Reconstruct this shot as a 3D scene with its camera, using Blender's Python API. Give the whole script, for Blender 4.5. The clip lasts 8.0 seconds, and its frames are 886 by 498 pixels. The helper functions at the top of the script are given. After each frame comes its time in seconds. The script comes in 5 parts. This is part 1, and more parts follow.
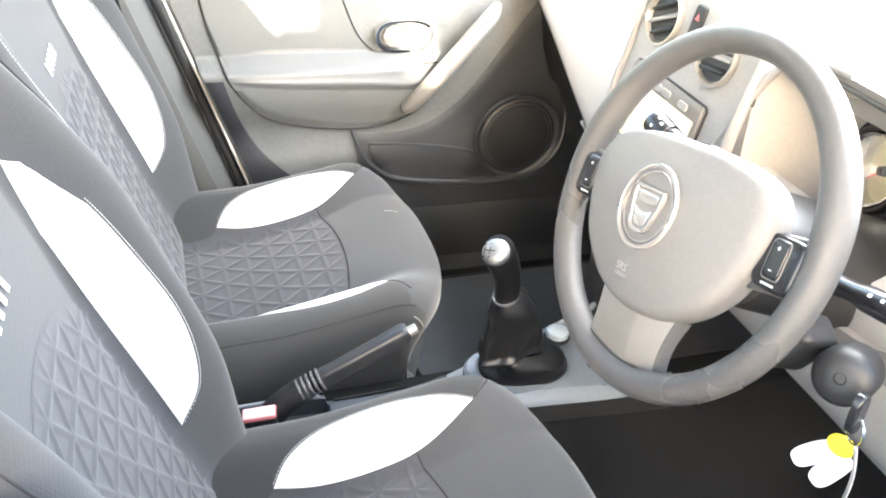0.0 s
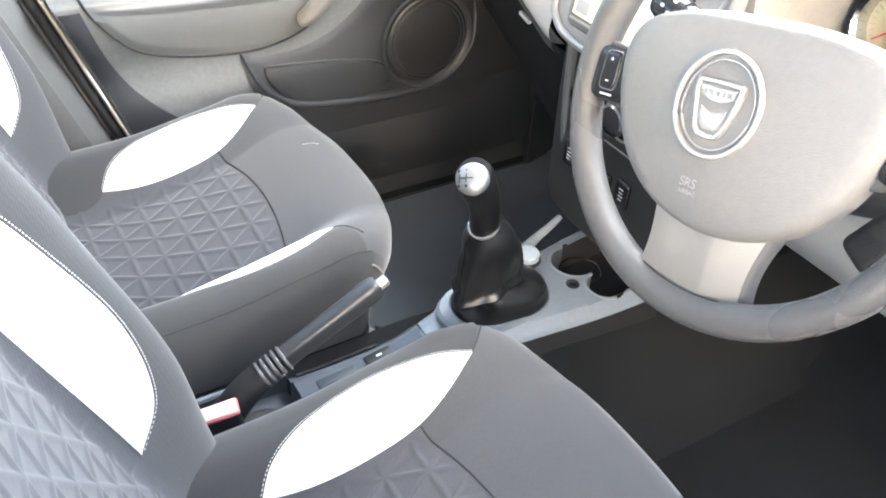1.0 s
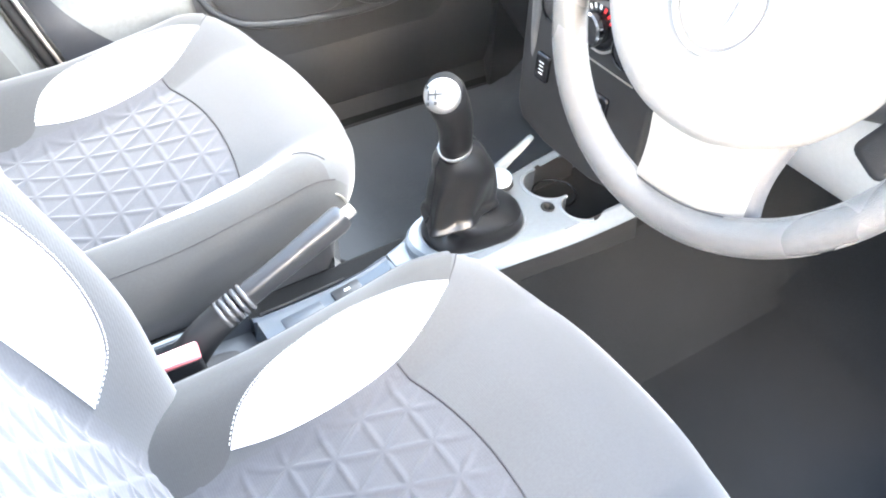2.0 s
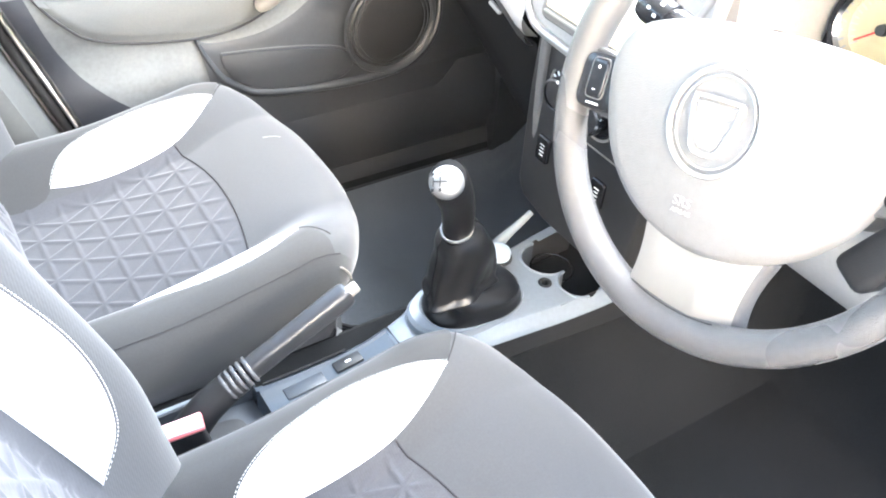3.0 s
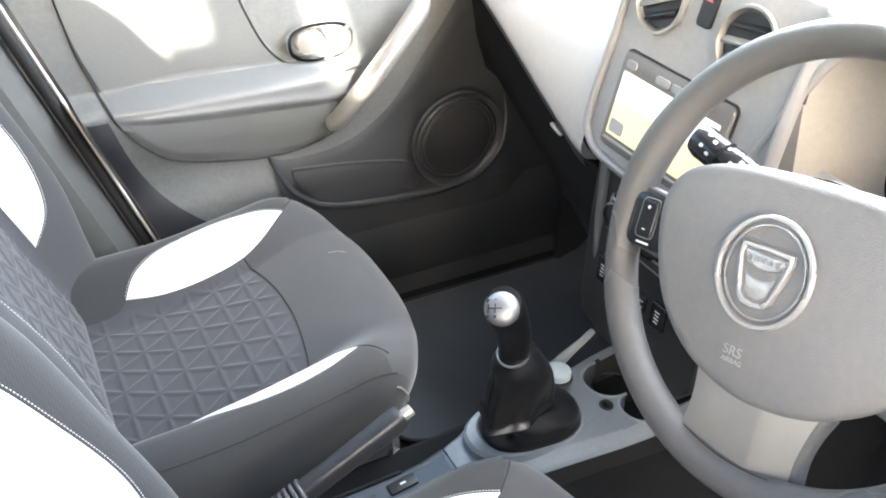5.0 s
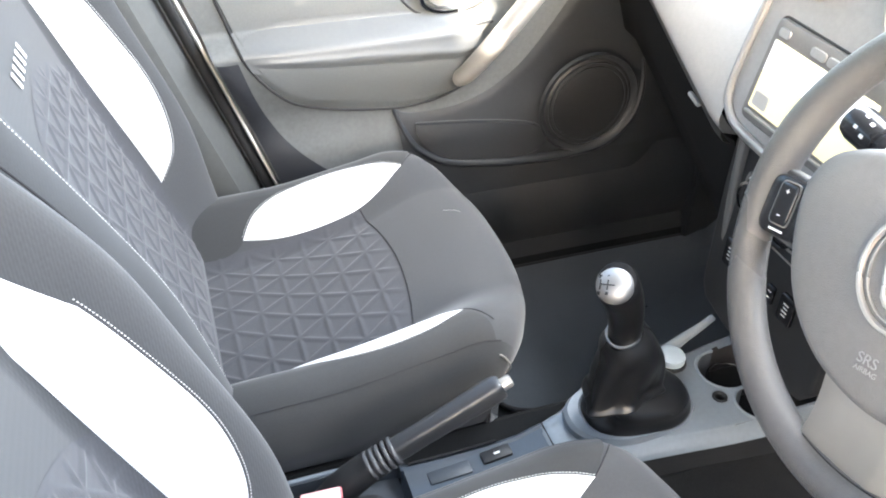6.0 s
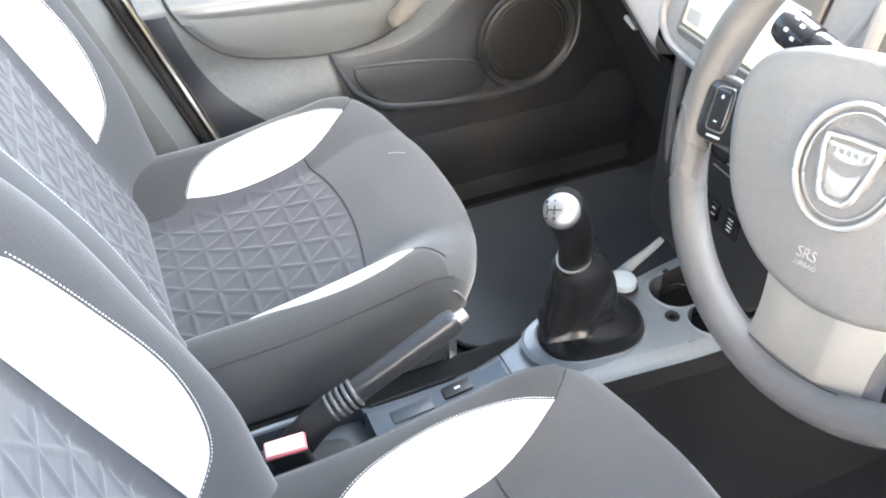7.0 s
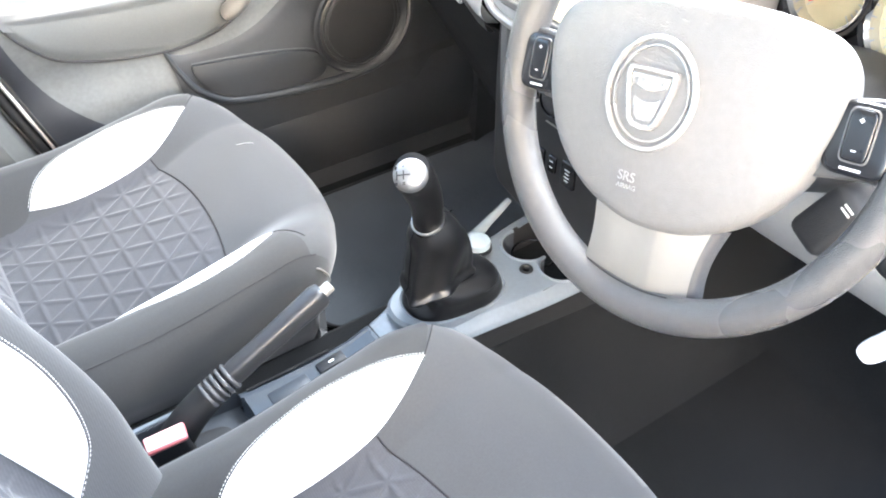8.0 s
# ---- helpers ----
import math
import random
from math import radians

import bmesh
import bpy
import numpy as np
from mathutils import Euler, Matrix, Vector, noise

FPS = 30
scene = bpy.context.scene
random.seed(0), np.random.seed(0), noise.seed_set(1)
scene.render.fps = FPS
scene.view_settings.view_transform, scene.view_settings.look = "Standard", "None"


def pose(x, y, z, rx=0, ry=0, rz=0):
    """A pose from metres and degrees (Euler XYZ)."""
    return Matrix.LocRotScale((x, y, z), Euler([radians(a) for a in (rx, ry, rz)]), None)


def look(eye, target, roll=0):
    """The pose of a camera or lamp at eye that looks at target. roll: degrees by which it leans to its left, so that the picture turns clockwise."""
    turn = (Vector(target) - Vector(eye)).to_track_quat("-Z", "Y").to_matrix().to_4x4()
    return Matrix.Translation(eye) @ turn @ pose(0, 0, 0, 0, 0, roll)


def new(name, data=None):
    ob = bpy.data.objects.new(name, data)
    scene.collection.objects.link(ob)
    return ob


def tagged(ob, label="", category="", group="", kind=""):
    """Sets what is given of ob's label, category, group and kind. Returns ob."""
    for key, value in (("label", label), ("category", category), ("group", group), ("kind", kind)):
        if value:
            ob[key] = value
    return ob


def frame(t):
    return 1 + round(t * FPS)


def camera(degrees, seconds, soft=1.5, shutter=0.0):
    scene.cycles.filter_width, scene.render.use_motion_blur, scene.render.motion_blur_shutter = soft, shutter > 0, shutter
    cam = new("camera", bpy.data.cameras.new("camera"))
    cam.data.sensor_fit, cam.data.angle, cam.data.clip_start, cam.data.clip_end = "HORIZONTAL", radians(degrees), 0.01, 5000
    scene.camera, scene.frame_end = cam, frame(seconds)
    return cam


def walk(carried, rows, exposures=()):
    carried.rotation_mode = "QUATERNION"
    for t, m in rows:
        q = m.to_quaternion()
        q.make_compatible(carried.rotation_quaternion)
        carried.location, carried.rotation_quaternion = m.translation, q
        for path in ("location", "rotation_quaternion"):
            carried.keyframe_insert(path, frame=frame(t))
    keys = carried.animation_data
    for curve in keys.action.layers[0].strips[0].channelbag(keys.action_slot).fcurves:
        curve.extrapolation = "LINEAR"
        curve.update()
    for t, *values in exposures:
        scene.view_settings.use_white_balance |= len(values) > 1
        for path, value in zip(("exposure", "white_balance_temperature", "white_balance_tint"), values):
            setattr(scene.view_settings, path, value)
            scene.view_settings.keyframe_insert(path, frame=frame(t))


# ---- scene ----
cam = camera(54.6, 8.0, soft=1.9)
PATH = [
    (0, (-0.416, -0.967, 1.166), (0.161, 0.616, 0.088), 5.1),
    (0.5, (-0.422, -0.846, 1.119), (0.22, 0.657, -0.034), 3.7),
    (1, (-0.482, -0.746, 1.082), (0.359, 0.584, -0.152), 3.7),
    (1.5, (-0.485, -0.702, 1.033), (0.409, 0.501, -0.291), 4.4),
    (1.7, (-0.473, -0.697, 1.021), (0.406, 0.486, -0.33), 4.3),
    (2.8, (-0.466, -0.688, 1.083), (0.424, 0.523, -0.237), 5.5),
    (3, (-0.474, -0.684, 1.089), (0.441, 0.549, -0.192), 6.0),
    (3.5, (-0.483, -0.672, 1.11), (0.472, 0.602, -0.099), 5.8),
    (4, (-0.484, -0.674, 1.118), (0.484, 0.645, -0.032), 5.2),
    (4.2, (-0.481, -0.678, 1.125), (0.48, 0.659, -0.011), 4.7),
    (5.3, (-0.43, -0.672, 1.127), (0.297, 0.802, -0.013), 2.2),
    (5.5, (-0.426, -0.666, 1.123), (0.236, 0.824, -0.035), 2.2),
    (6, (-0.414, -0.651, 1.109), (0.117, 0.849, -0.103), 1.6),
    (6.5, (-0.409, -0.649, 1.099), (0.104, 0.819, -0.159), 0.5),
    (7, (-0.409, -0.664, 1.088), (0.196, 0.739, -0.202), -0.1),
    (7.5, (-0.41, -0.685, 1.079), (0.345, 0.63, -0.225), 0.3),
    (8, (-0.43, -0.714, 1.086), (0.453, 0.534, -0.204), 1.0),
]
EXPOSE = [(0, 5.20, 6650, 10), (0.5, 4.80, 6500, 10), (1, 5.33, 6400, 10), (1.5, 6.56, 6250, 10), (1.8, 6.62, 6250, 10),
          (2.8, 6.46, 6250, 10), (3, 6.19, 6250, 10), (3.5, 5.34, 6250, 10), (4, 4.99, 6250, 10), (5.5, 4.62, 6250, 10),
          (6, 4.92, 6250, 10), (6.5, 5.17, 6250, 10), (7, 5.32, 6250, 10), (7.5, 5.56, 6250, 10), (8, 5.72, 6250, 10)]
walk(cam, [(t, look(eye, target, roll)) for t, eye, target, roll in PATH], EXPOSE)

# ---- light: sky dome and a low sun from the driver's side ----
SUN_EL, SUN_AZ = 12.0, -106.0          # azimuth in the plan, from +x
world = bpy.data.worlds.new("world")
scene.world = world
world.use_nodes = True
wn = world.node_tree
sky = wn.nodes.new("ShaderNodeTexSky")
sky.sky_type = "NISHITA"
sky.sun_disc = False
sky.sun_elevation = radians(SUN_EL)
sky.sun_rotation = radians(90 - SUN_AZ)
sky.air_density, sky.dust_density, sky.ozone_density = 0.9, 3.0, 0.9
wn.links.new(sky.outputs[0], wn.nodes["Background"].inputs[0])
wn.nodes["Background"].inputs[1].default_value = 0.07
sun_dir = Vector((math.cos(radians(SUN_EL)) * math.cos(radians(SUN_AZ)), math.cos(radians(SUN_EL)) * math.sin(radians(SUN_AZ)), math.sin(radians(SUN_EL))))
sun = new("sun", bpy.data.lights.new("sun", "SUN"))
sun.data.energy, sun.data.angle, sun.data.color = 2.6, radians(0.6), (1.0, 0.88, 0.70)
sun.matrix_world = look(sun_dir * 20, (0, 0, 0.5))
# the sky's light through the windscreen
pane_light = new("windscreen_sky", bpy.data.lights.new("windscreen_sky", "AREA"))
pane_light.data.shape, pane_light.data.size, pane_light.data.size_y = "RECTANGLE", 1.05, 0.74
pane_light.data.energy, pane_light.data.color = 3.6, (0.94, 0.97, 1.0)
pane_light.matrix_world = look((0.645, 0.0, 1.035), (0.155, 0.0, 0.165))

# ---- materials ----
def material(name, base, rough=0.6, metal=0.0, var=0.15, scale=60.0, bump=0.0, bump_scale=None, coarse=6.0, sheen=0.0, spec=0.5, coat=0.0):
    """A surface with a fine grain, broad uneven tone and relief."""
    m = bpy.data.materials.new(name)
    m.use_nodes = True
    t = m.node_tree
    b = t.nodes["Principled BSDF"]
    b.inputs["Roughness"].default_value = rough
    b.inputs["Metallic"].default_value = metal
    b.inputs["Specular IOR Level"].default_value = spec
    b.inputs["Sheen Weight"].default_value = sheen
    b.inputs["Coat Weight"].default_value = coat
    co = t.nodes.new("ShaderNodeTexCoord")
    fine = t.nodes.new("ShaderNodeTexNoise")
    fine.inputs["Scale"].default_value = scale
    fine.inputs["Detail"].default_value = 4.0
    broad = t.nodes.new("ShaderNodeTexNoise")
    broad.inputs["Scale"].default_value = coarse
    broad.inputs["Detail"].default_value = 3.0
    t.links.new(co.outputs["Object"], fine.inputs["Vector"])
    t.links.new(co.outputs["Object"], broad.inputs["Vector"])
    mix = t.nodes.new("ShaderNodeMix")
    mix.data_type = "FLOAT"
    mix.inputs[0].default_value = 0.45
    t.links.new(fine.outputs["Fac"], mix.inputs[2])
    t.links.new(broad.outputs["Fac"], mix.inputs[3])
    ramp = t.nodes.new("ShaderNodeValToRGB")
    lo, hi = [c * (1 - var) for c in base], [min(1, c * (1 + var)) for c in base]
    ramp.color_ramp.elements[0].position, ramp.color_ramp.elements[1].position = 0.3, 0.7
    ramp.color_ramp.elements[0].color, ramp.color_ramp.elements[1].color = (*lo, 1), (*hi, 1)
    t.links.new(mix.outputs[0], ramp.inputs[0])
    t.links.new(ramp.outputs[0], b.inputs["Base Color"])
    rr = t.nodes.new("ShaderNodeMapRange")
    rr.inputs[3].default_value, rr.inputs[4].default_value = max(0.02, rough - 0.07), min(1, rough + 0.07)
    t.links.new(broad.outputs["Fac"], rr.inputs[0])
    t.links.new(rr.outputs[0], b.inputs["Roughness"])
    if bump:
        n = t.nodes.new("ShaderNodeTexNoise")
        n.inputs["Scale"].default_value = bump_scale or scale * 4
        n.inputs["Detail"].default_value = 2.0
        t.links.new(co.outputs["Object"], n.inputs["Vector"])
        k = t.nodes.new("ShaderNodeBump")
        k.inputs["Strength"].default_value = bump
        k.inputs["Distance"].default_value = 0.0015
        t.links.new(n.outputs["Fac"], k.inputs["Height"])
        t.links.new(k.outputs[0], b.inputs["Normal"])
    return m


def weave(name, base, freq=900.0, var=0.2):
    """Woven seat cloth: crossed threads in relief over an uneven tone."""
    m = material(name, base, rough=0.9, var=var, scale=350, coarse=9, sheen=0.25, spec=0.2)
    t = m.node_tree
    b = t.nodes["Principled BSDF"]
    co = t.nodes["Texture Coordinate"]
    waves = []
    for axis in ("X", "Y"):
        w = t.nodes.new("ShaderNodeTexWave")
        w.bands_direction = axis
        w.inputs["Scale"].default_value = freq / 6.28
        w.inputs["Distortion"].default_value = 0.6
        t.links.new(co.outputs["Object"], w.inputs["Vector"])
        waves.append(w)
    add = t.nodes.new("ShaderNodeMath")
    t.links.new(waves[0].outputs["Fac"], add.inputs[0])
    t.links.new(waves[1].outputs["Fac"], add.inputs[1])
    k = t.nodes.new("ShaderNodeBump")
    k.inputs["Strength"].default_value, k.inputs["Distance"].default_value = 0.10, 0.0005
    t.links.new(add.outputs[0], k.inputs["Height"])
    t.links.new(k.outputs[0], b.inputs["Normal"])
    return m


def plain(name, base, rough=0.5, metal=0.0, emit=0.0):
    m = bpy.data.materials.new(name)
    m.use_nodes = True
    b = m.node_tree.nodes["Principled BSDF"]
    b.inputs["Base Color"].default_value = (*base, 1)
    b.inputs["Roughness"].default_value, b.inputs["Metallic"].default_value = rough, metal
    if emit:
        b.inputs["Emission Color"].default_value = (*base, 1)
        b.inputs["Emission Strength"].default_value = emit
    return m


def glass(name, tint=(0.9, 0.95, 0.93)):
    m = bpy.data.materials.new(name)
    m.use_nodes = True
    b = m.node_tree.nodes["Principled BSDF"]
    b.inputs["Base Color"].default_value = (*tint, 1)
    b.inputs["Transmission Weight"].default_value = 1.0
    b.inputs["Roughness"].default_value, b.inputs["IOR"].default_value = 0.0, 1.45
    return m


CLOTH_SIDE = weave("side_cloth", (0.0510, 0.0525, 0.0555), var=0.09)
# the same side cloth, with the shade on the cushion's flanks in its colour
CLOTH_SHADED = weave("shaded_side_cloth", (0.0365, 0.0375, 0.0385), var=0.09)
QUILT = weave("quilted_cloth", (0.053, 0.054, 0.060), freq=700, var=0.12)
WHITE = material("white_leatherette", (0.78, 0.78, 0.79), rough=0.55, var=0.03, scale=200, bump=0.25, bump_scale=700)
THREAD = material("pale_thread", (0.66, 0.66, 0.64), rough=0.8, var=0.1, scale=900)
DARK_THREAD = material("dark_seam", (0.02, 0.02, 0.022), rough=0.9)
BLACK = material("black_plastic", (0.017, 0.0175, 0.019), rough=0.48, var=0.15, scale=120, bump=0.25, bump_scale=900)
BLACK_GLOSS = material("gloss_black_plastic", (0.014, 0.014, 0.016), rough=0.22, var=0.1)
RUBBER = material("black_rubber", (0.013, 0.0132, 0.0140), rough=0.7, var=0.2)
GREY = material("grey_grained_plastic", (0.32, 0.318, 0.315), rough=0.55, var=0.08, scale=150, bump=0.35, bump_scale=800)
DOOR_GREY = material("door_grey_plastic", (0.105, 0.110, 0.111), rough=0.52, var=0.18, scale=140, bump=0.35, bump_scale=800, coarse=11)
DOOR_DARK = material("door_charcoal_plastic", (0.0260, 0.0280, 0.0312), rough=0.47, var=0.12, scale=140, bump=0.35, bump_scale=800)
DOOR_CLOTH = material("door_insert_cloth", (0.105, 0.110, 0.111), rough=0.7, var=0.1, scale=300, bump=0.3, bump_scale=900)
DASH = material("dash_plastic", (0.41, 0.400, 0.388), rough=0.5, var=0.07, scale=150, bump=0.4, bump_scale=700)
CONSOLE = material("console_bluegrey_plastic", (0.165, 0.188, 0.215), rough=0.29, var=0.08, scale=160, bump=0.15, bump_scale=900)
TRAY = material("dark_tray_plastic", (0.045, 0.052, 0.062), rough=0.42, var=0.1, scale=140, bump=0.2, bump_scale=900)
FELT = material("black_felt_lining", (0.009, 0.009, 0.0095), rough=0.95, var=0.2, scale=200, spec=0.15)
SILVER = material("satin_silver_paint", (0.34, 0.325, 0.30), rough=0.34, metal=0.5, var=0.05)
CHROME = material("chrome", (0.75, 0.76, 0.78), rough=0.10, metal=1.0, var=0.03)
RIM = material("wheel_foam_grain", (0.083, 0.081, 0.081), rough=0.29, var=0.1, scale=180, bump=0.5, bump_scale=1100)
PAD = material("wheel_pad_grain", (0.176, 0.171, 0.168), rough=0.5, var=0.07, scale=160, bump=0.5, bump_scale=900)
CAP = material("satin_metal_cap", (0.30, 0.30, 0.305), rough=0.46, metal=0.85, var=0.06)
RIB = material("worn_rubber_rib", (0.060, 0.060, 0.063), rough=0.24, var=0.2)
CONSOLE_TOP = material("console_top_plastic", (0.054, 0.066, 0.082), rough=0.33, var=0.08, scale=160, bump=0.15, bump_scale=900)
GRIP = material("grip_plastic", (0.026, 0.027, 0.0295), rough=0.30, var=0.12, scale=120, bump=0.2, bump_scale=900)
# black plastic taken darker still, the shade low on the console in its colour
CONSOLE_SIDE = material("shaded_console_black", (0.0085, 0.0088, 0.0095), rough=0.6, var=0.15, scale=120, bump=0.25, bump_scale=900)
LEATHER = material("black_leatherette", (0.0085, 0.0089, 0.0100), rough=0.34, var=0.2, scale=90, bump=0.08, bump_scale=600, spec=0.5)
KNOB = material("black_knob_plastic", (0.0065, 0.0066, 0.0072), rough=0.36, var=0.15, scale=120, bump=0.2, bump_scale=900, spec=0.32)
CARPET = material("charcoal_carpet", (0.0130, 0.0136, 0.0142), rough=1.0, var=0.35, scale=500, bump=1.0, bump_scale=900, sheen=0.04, spec=0.1)
MAT = material("grey_mat_carpet", (0.081, 0.090, 0.101), rough=1.0, var=0.3, scale=600, bump=1.0, bump_scale=1100, sheen=0.2, spec=0.1)
HEADLINER = material("pale_headliner", (0.55, 0.54, 0.51), rough=0.95, var=0.05, scale=300, bump=0.3)
PAINT = material("grey_body_paint", (0.35, 0.36, 0.37), rough=0.25, var=0.03, coat=0.6)
PINK = material("pink_button_plastic", (0.72, 0.46, 0.45), rough=0.3, var=0.04)
RED = material("red_button_plastic", (0.58, 0.16, 0.17), rough=0.35, var=0.05)
MARK = plain("white_marking", (0.75, 0.75, 0.75), 0.5)
MARK_DIM = plain("grey_marking", (0.42, 0.41, 0.40), 0.5)
RED_MARK = plain("red_marking", (0.6, 0.02, 0.02), 0.4, emit=0.02)
SCREEN = plain("display_panel", (0.85, 0.76, 0.42), 0.10, emit=0.030)
SCREEN_PALE = plain("pale_display", (0.90, 0.90, 0.86), 0.10, emit=0.032)
BADGE = material("satin_badge_metal", (0.47, 0.45, 0.43), rough=0.27, metal=0.55, var=0.05)
EMBOSS = plain("embossed_letter", (0.325, 0.317, 0.313), 0.42)
SURROUND = material("pale_surround_plastic", (0.33, 0.325, 0.32), rough=0.33, metal=0.2, var=0.05)
PALE_STRIP = material("pale_strip", (0.62, 0.60, 0.57), rough=0.4, var=0.06)
POD = material("pod_grey_plastic", (0.12, 0.118, 0.117), rough=0.45, var=0.08, bump=0.2)
HOUSING = material("grey_housing_plastic", (0.17, 0.162, 0.155), rough=0.42, var=0.08, bump=0.2)
BAND = material("navy_edge_plastic", (0.0160, 0.0175, 0.0215), rough=0.5, var=0.12, scale=140, bump=0.35, bump_scale=800)
PILLAR = material("pillar_grey_plastic", (0.062, 0.064, 0.063), rough=0.55, var=0.1, scale=140, bump=0.35, bump_scale=800)
RIM_LINE = material("smooth_charcoal_rim", (0.030, 0.033, 0.038), rough=0.42, var=0.1)
DOOR_BLACK = material("black_lower_door_plastic", (0.0205, 0.0220, 0.0245), rough=0.5, var=0.15, scale=140, bump=0.35, bump_scale=800)
LEDGE = material("smooth_ledge_plastic", (0.108, 0.113, 0.117), rough=0.34, var=0.06, scale=150, bump=0.1, bump_scale=800)
SOCKET = material("pale_socket_plastic", (0.40, 0.46, 0.50), rough=0.28, var=0.05)
RAIL = material("pale_rail_plastic", (0.19, 0.212, 0.232), rough=0.40, var=0.06)
STRIP = material("charcoal_edge_plastic", (0.050, 0.049, 0.048), rough=0.42, var=0.1, bump=0.2, bump_scale=800)
HOOD = material("hood_plastic", (0.36, 0.338, 0.310), rough=0.45, var=0.07, scale=150, bump=0.4, bump_scale=700)
DIAL = material("dial_face", (0.03, 0.03, 0.032), rough=0.35, var=0.1)
# dial faces: warm light reflected from the hood is put into this amber
DIAL_REFLECT = material("dial_face_reflection", (0.62, 0.50, 0.31), rough=0.3, var=0.12, scale=40)
YELLOW = plain("yellow_tag_plastic", (0.85, 0.75, 0.03), 0.35)
TAG = plain("white_tag_plastic", (0.8, 0.8, 0.82), 0.35)
GLASS = glass("window_glass")
BLOCKER = material("blocker_grey", (0.26, 0.27, 0.28), rough=0.9, var=0.08, scale=20, bump=0.3)
GROUND = material("asphalt_yard", (0.06, 0.06, 0.062), rough=0.9, var=0.25, scale=60, coarse=1.0)


# ---- building helpers ----
def link(name, bm, mat, parent=None, label="", smooth=True, pivot=None):
    me = bpy.data.meshes.new(name)
    bmesh.ops.recalc_face_normals(bm, faces=bm.faces)
    if smooth:
        for f in bm.faces:
            f.smooth = True
        for e in bm.edges:
            if len(e.link_faces) == 2 and e.calc_face_angle(0) > radians(38):
                e.smooth = False
    bm.to_mesh(me)
    bm.free()
    for m in (mat if isinstance(mat, (list, tuple)) else [mat]):
        me.materials.append(m)
    ob = new(name, me)
    if parent is not None:
        ob.parent = parent
    if label:
        ob["label"] = label
    return ob


def part(name, bm, mat, parent, label="", smooth=True):
    return link(name, bm, mat, parent, label, smooth)


def thing(name, label, category, at=(0, 0, 0), group="", kind=""):
    ob = new(name)
    ob.empty_display_size = 0.05
    ob.location = at
    ob.matrix_world = Matrix.Translation(at)
    return tagged(ob, label, category, group, kind)


def frame_of(origin, n, up=(0, 0, 1)):
    """A pose whose z axis is n and whose y axis lies as near to up as it can."""
    z = Vector(n).normalized()
    x = Vector(up).cross(z).normalized()
    y = z.cross(x)
    m = Matrix((x, y, z)).transposed().to_4x4()
    m.translation = origin
    return m


def add_grid(bm, rows, close_u=False, close_v=False):
    """Quads over rows of points."""
    vs = [[bm.verts.new(p) for p in r] for r in rows]
    nu, nv = len(rows), len(rows[0])
    for i in range(nu if close_u else nu - 1):
        for j in range(nv if close_v else nv - 1):
            bm.faces.new((vs[i][j], vs[(i + 1) % nu][j], vs[(i + 1) % nu][(j + 1) % nv], vs[i][(j + 1) % nv]))
    return vs


def grid(rows, close_u=False, close_v=False, caps=False):
    bm = bmesh.new()
    vs = add_grid(bm, rows, close_u, close_v)
    if caps:
        bm.faces.new(vs[0])
        bm.faces.new(vs[-1])
    return bm


def smooth_path(pts, n):
    """Points along a smooth curve through pts."""
    pts = [Vector(p) for p in pts]
    out = []
    k = len(pts) - 1
    for i in range(n):
        u = i / (n - 1) * k
        a = min(int(u), k - 1)
        f = u - a
        p0, p1, p2, p3 = pts[max(a - 1, 0)], pts[a], pts[a + 1], pts[min(a + 2, k)]
        out.append(0.5 * ((2 * p1) + (p2 - p0) * f + (2 * p0 - 5 * p1 + 4 * p2 - p3) * f * f + (3 * p1 - p0 - 3 * p2 + p3) * f ** 3))
    return out


def tube(pts, r, seg=8, closed=False, flat=1.0):
    """A round rod along points; r may be one radius or one for each point."""
    bm = bmesh.new()
    pts = [Vector(p) for p in pts]
    n = len(pts)
    rows = []
    side = None
    for i, p in enumerate(pts):
        if closed:
            d = pts[(i + 1) % n] - pts[i - 1]
        else:
            d = pts[min(i + 1, n - 1)] - pts[max(i - 1, 0)]
        d.normalize()
        if side is None:
            side = d.orthogonal().normalized()
        side = (side - d * side.dot(d)).normalized()
        up = d.cross(side)
        rr = r[i] if isinstance(r, (list, tuple)) else r
        rows.append([p + rr * (math.cos(a) * side + flat * math.sin(a) * up) for a in (2 * math.pi * k / seg for k in range(seg))])
    vs = add_grid(bm, rows, closed, True)
    if not closed:
        bm.faces.new(vs[0])
        bm.faces.new(vs[-1])
    return bm


def lathe(profile, m=None, seg=28):
    """Turns (radius, height) pairs about the pose's z axis."""
    bm = bmesh.new()
    rows = [[Vector((max(r, 1e-5) * math.cos(a), max(r, 1e-5) * math.sin(a), h)) for a in (2 * math.pi * k / seg for k in range(seg))] for r, h in profile]
    add_grid(bm, rows, False, True)
    bmesh.ops.remove_doubles(bm, verts=bm.verts, dist=1e-4)
    if m is not None:
        bm.transform(m)
    return bm


def box(size, m=None, bevel=0.004, seg=2):
    bm = bmesh.new()
    bmesh.ops.create_cube(bm, size=1.0)
    bm.transform(Matrix.Diagonal((*size, 1)))
    if bevel:
        bmesh.ops.bevel(bm, geom=list(bm.edges), offset=min(bevel, min(size) * 0.45), segments=seg, affect="EDGES", profile=0.5)
    if m is not None:
        bm.transform(m)
    return bm


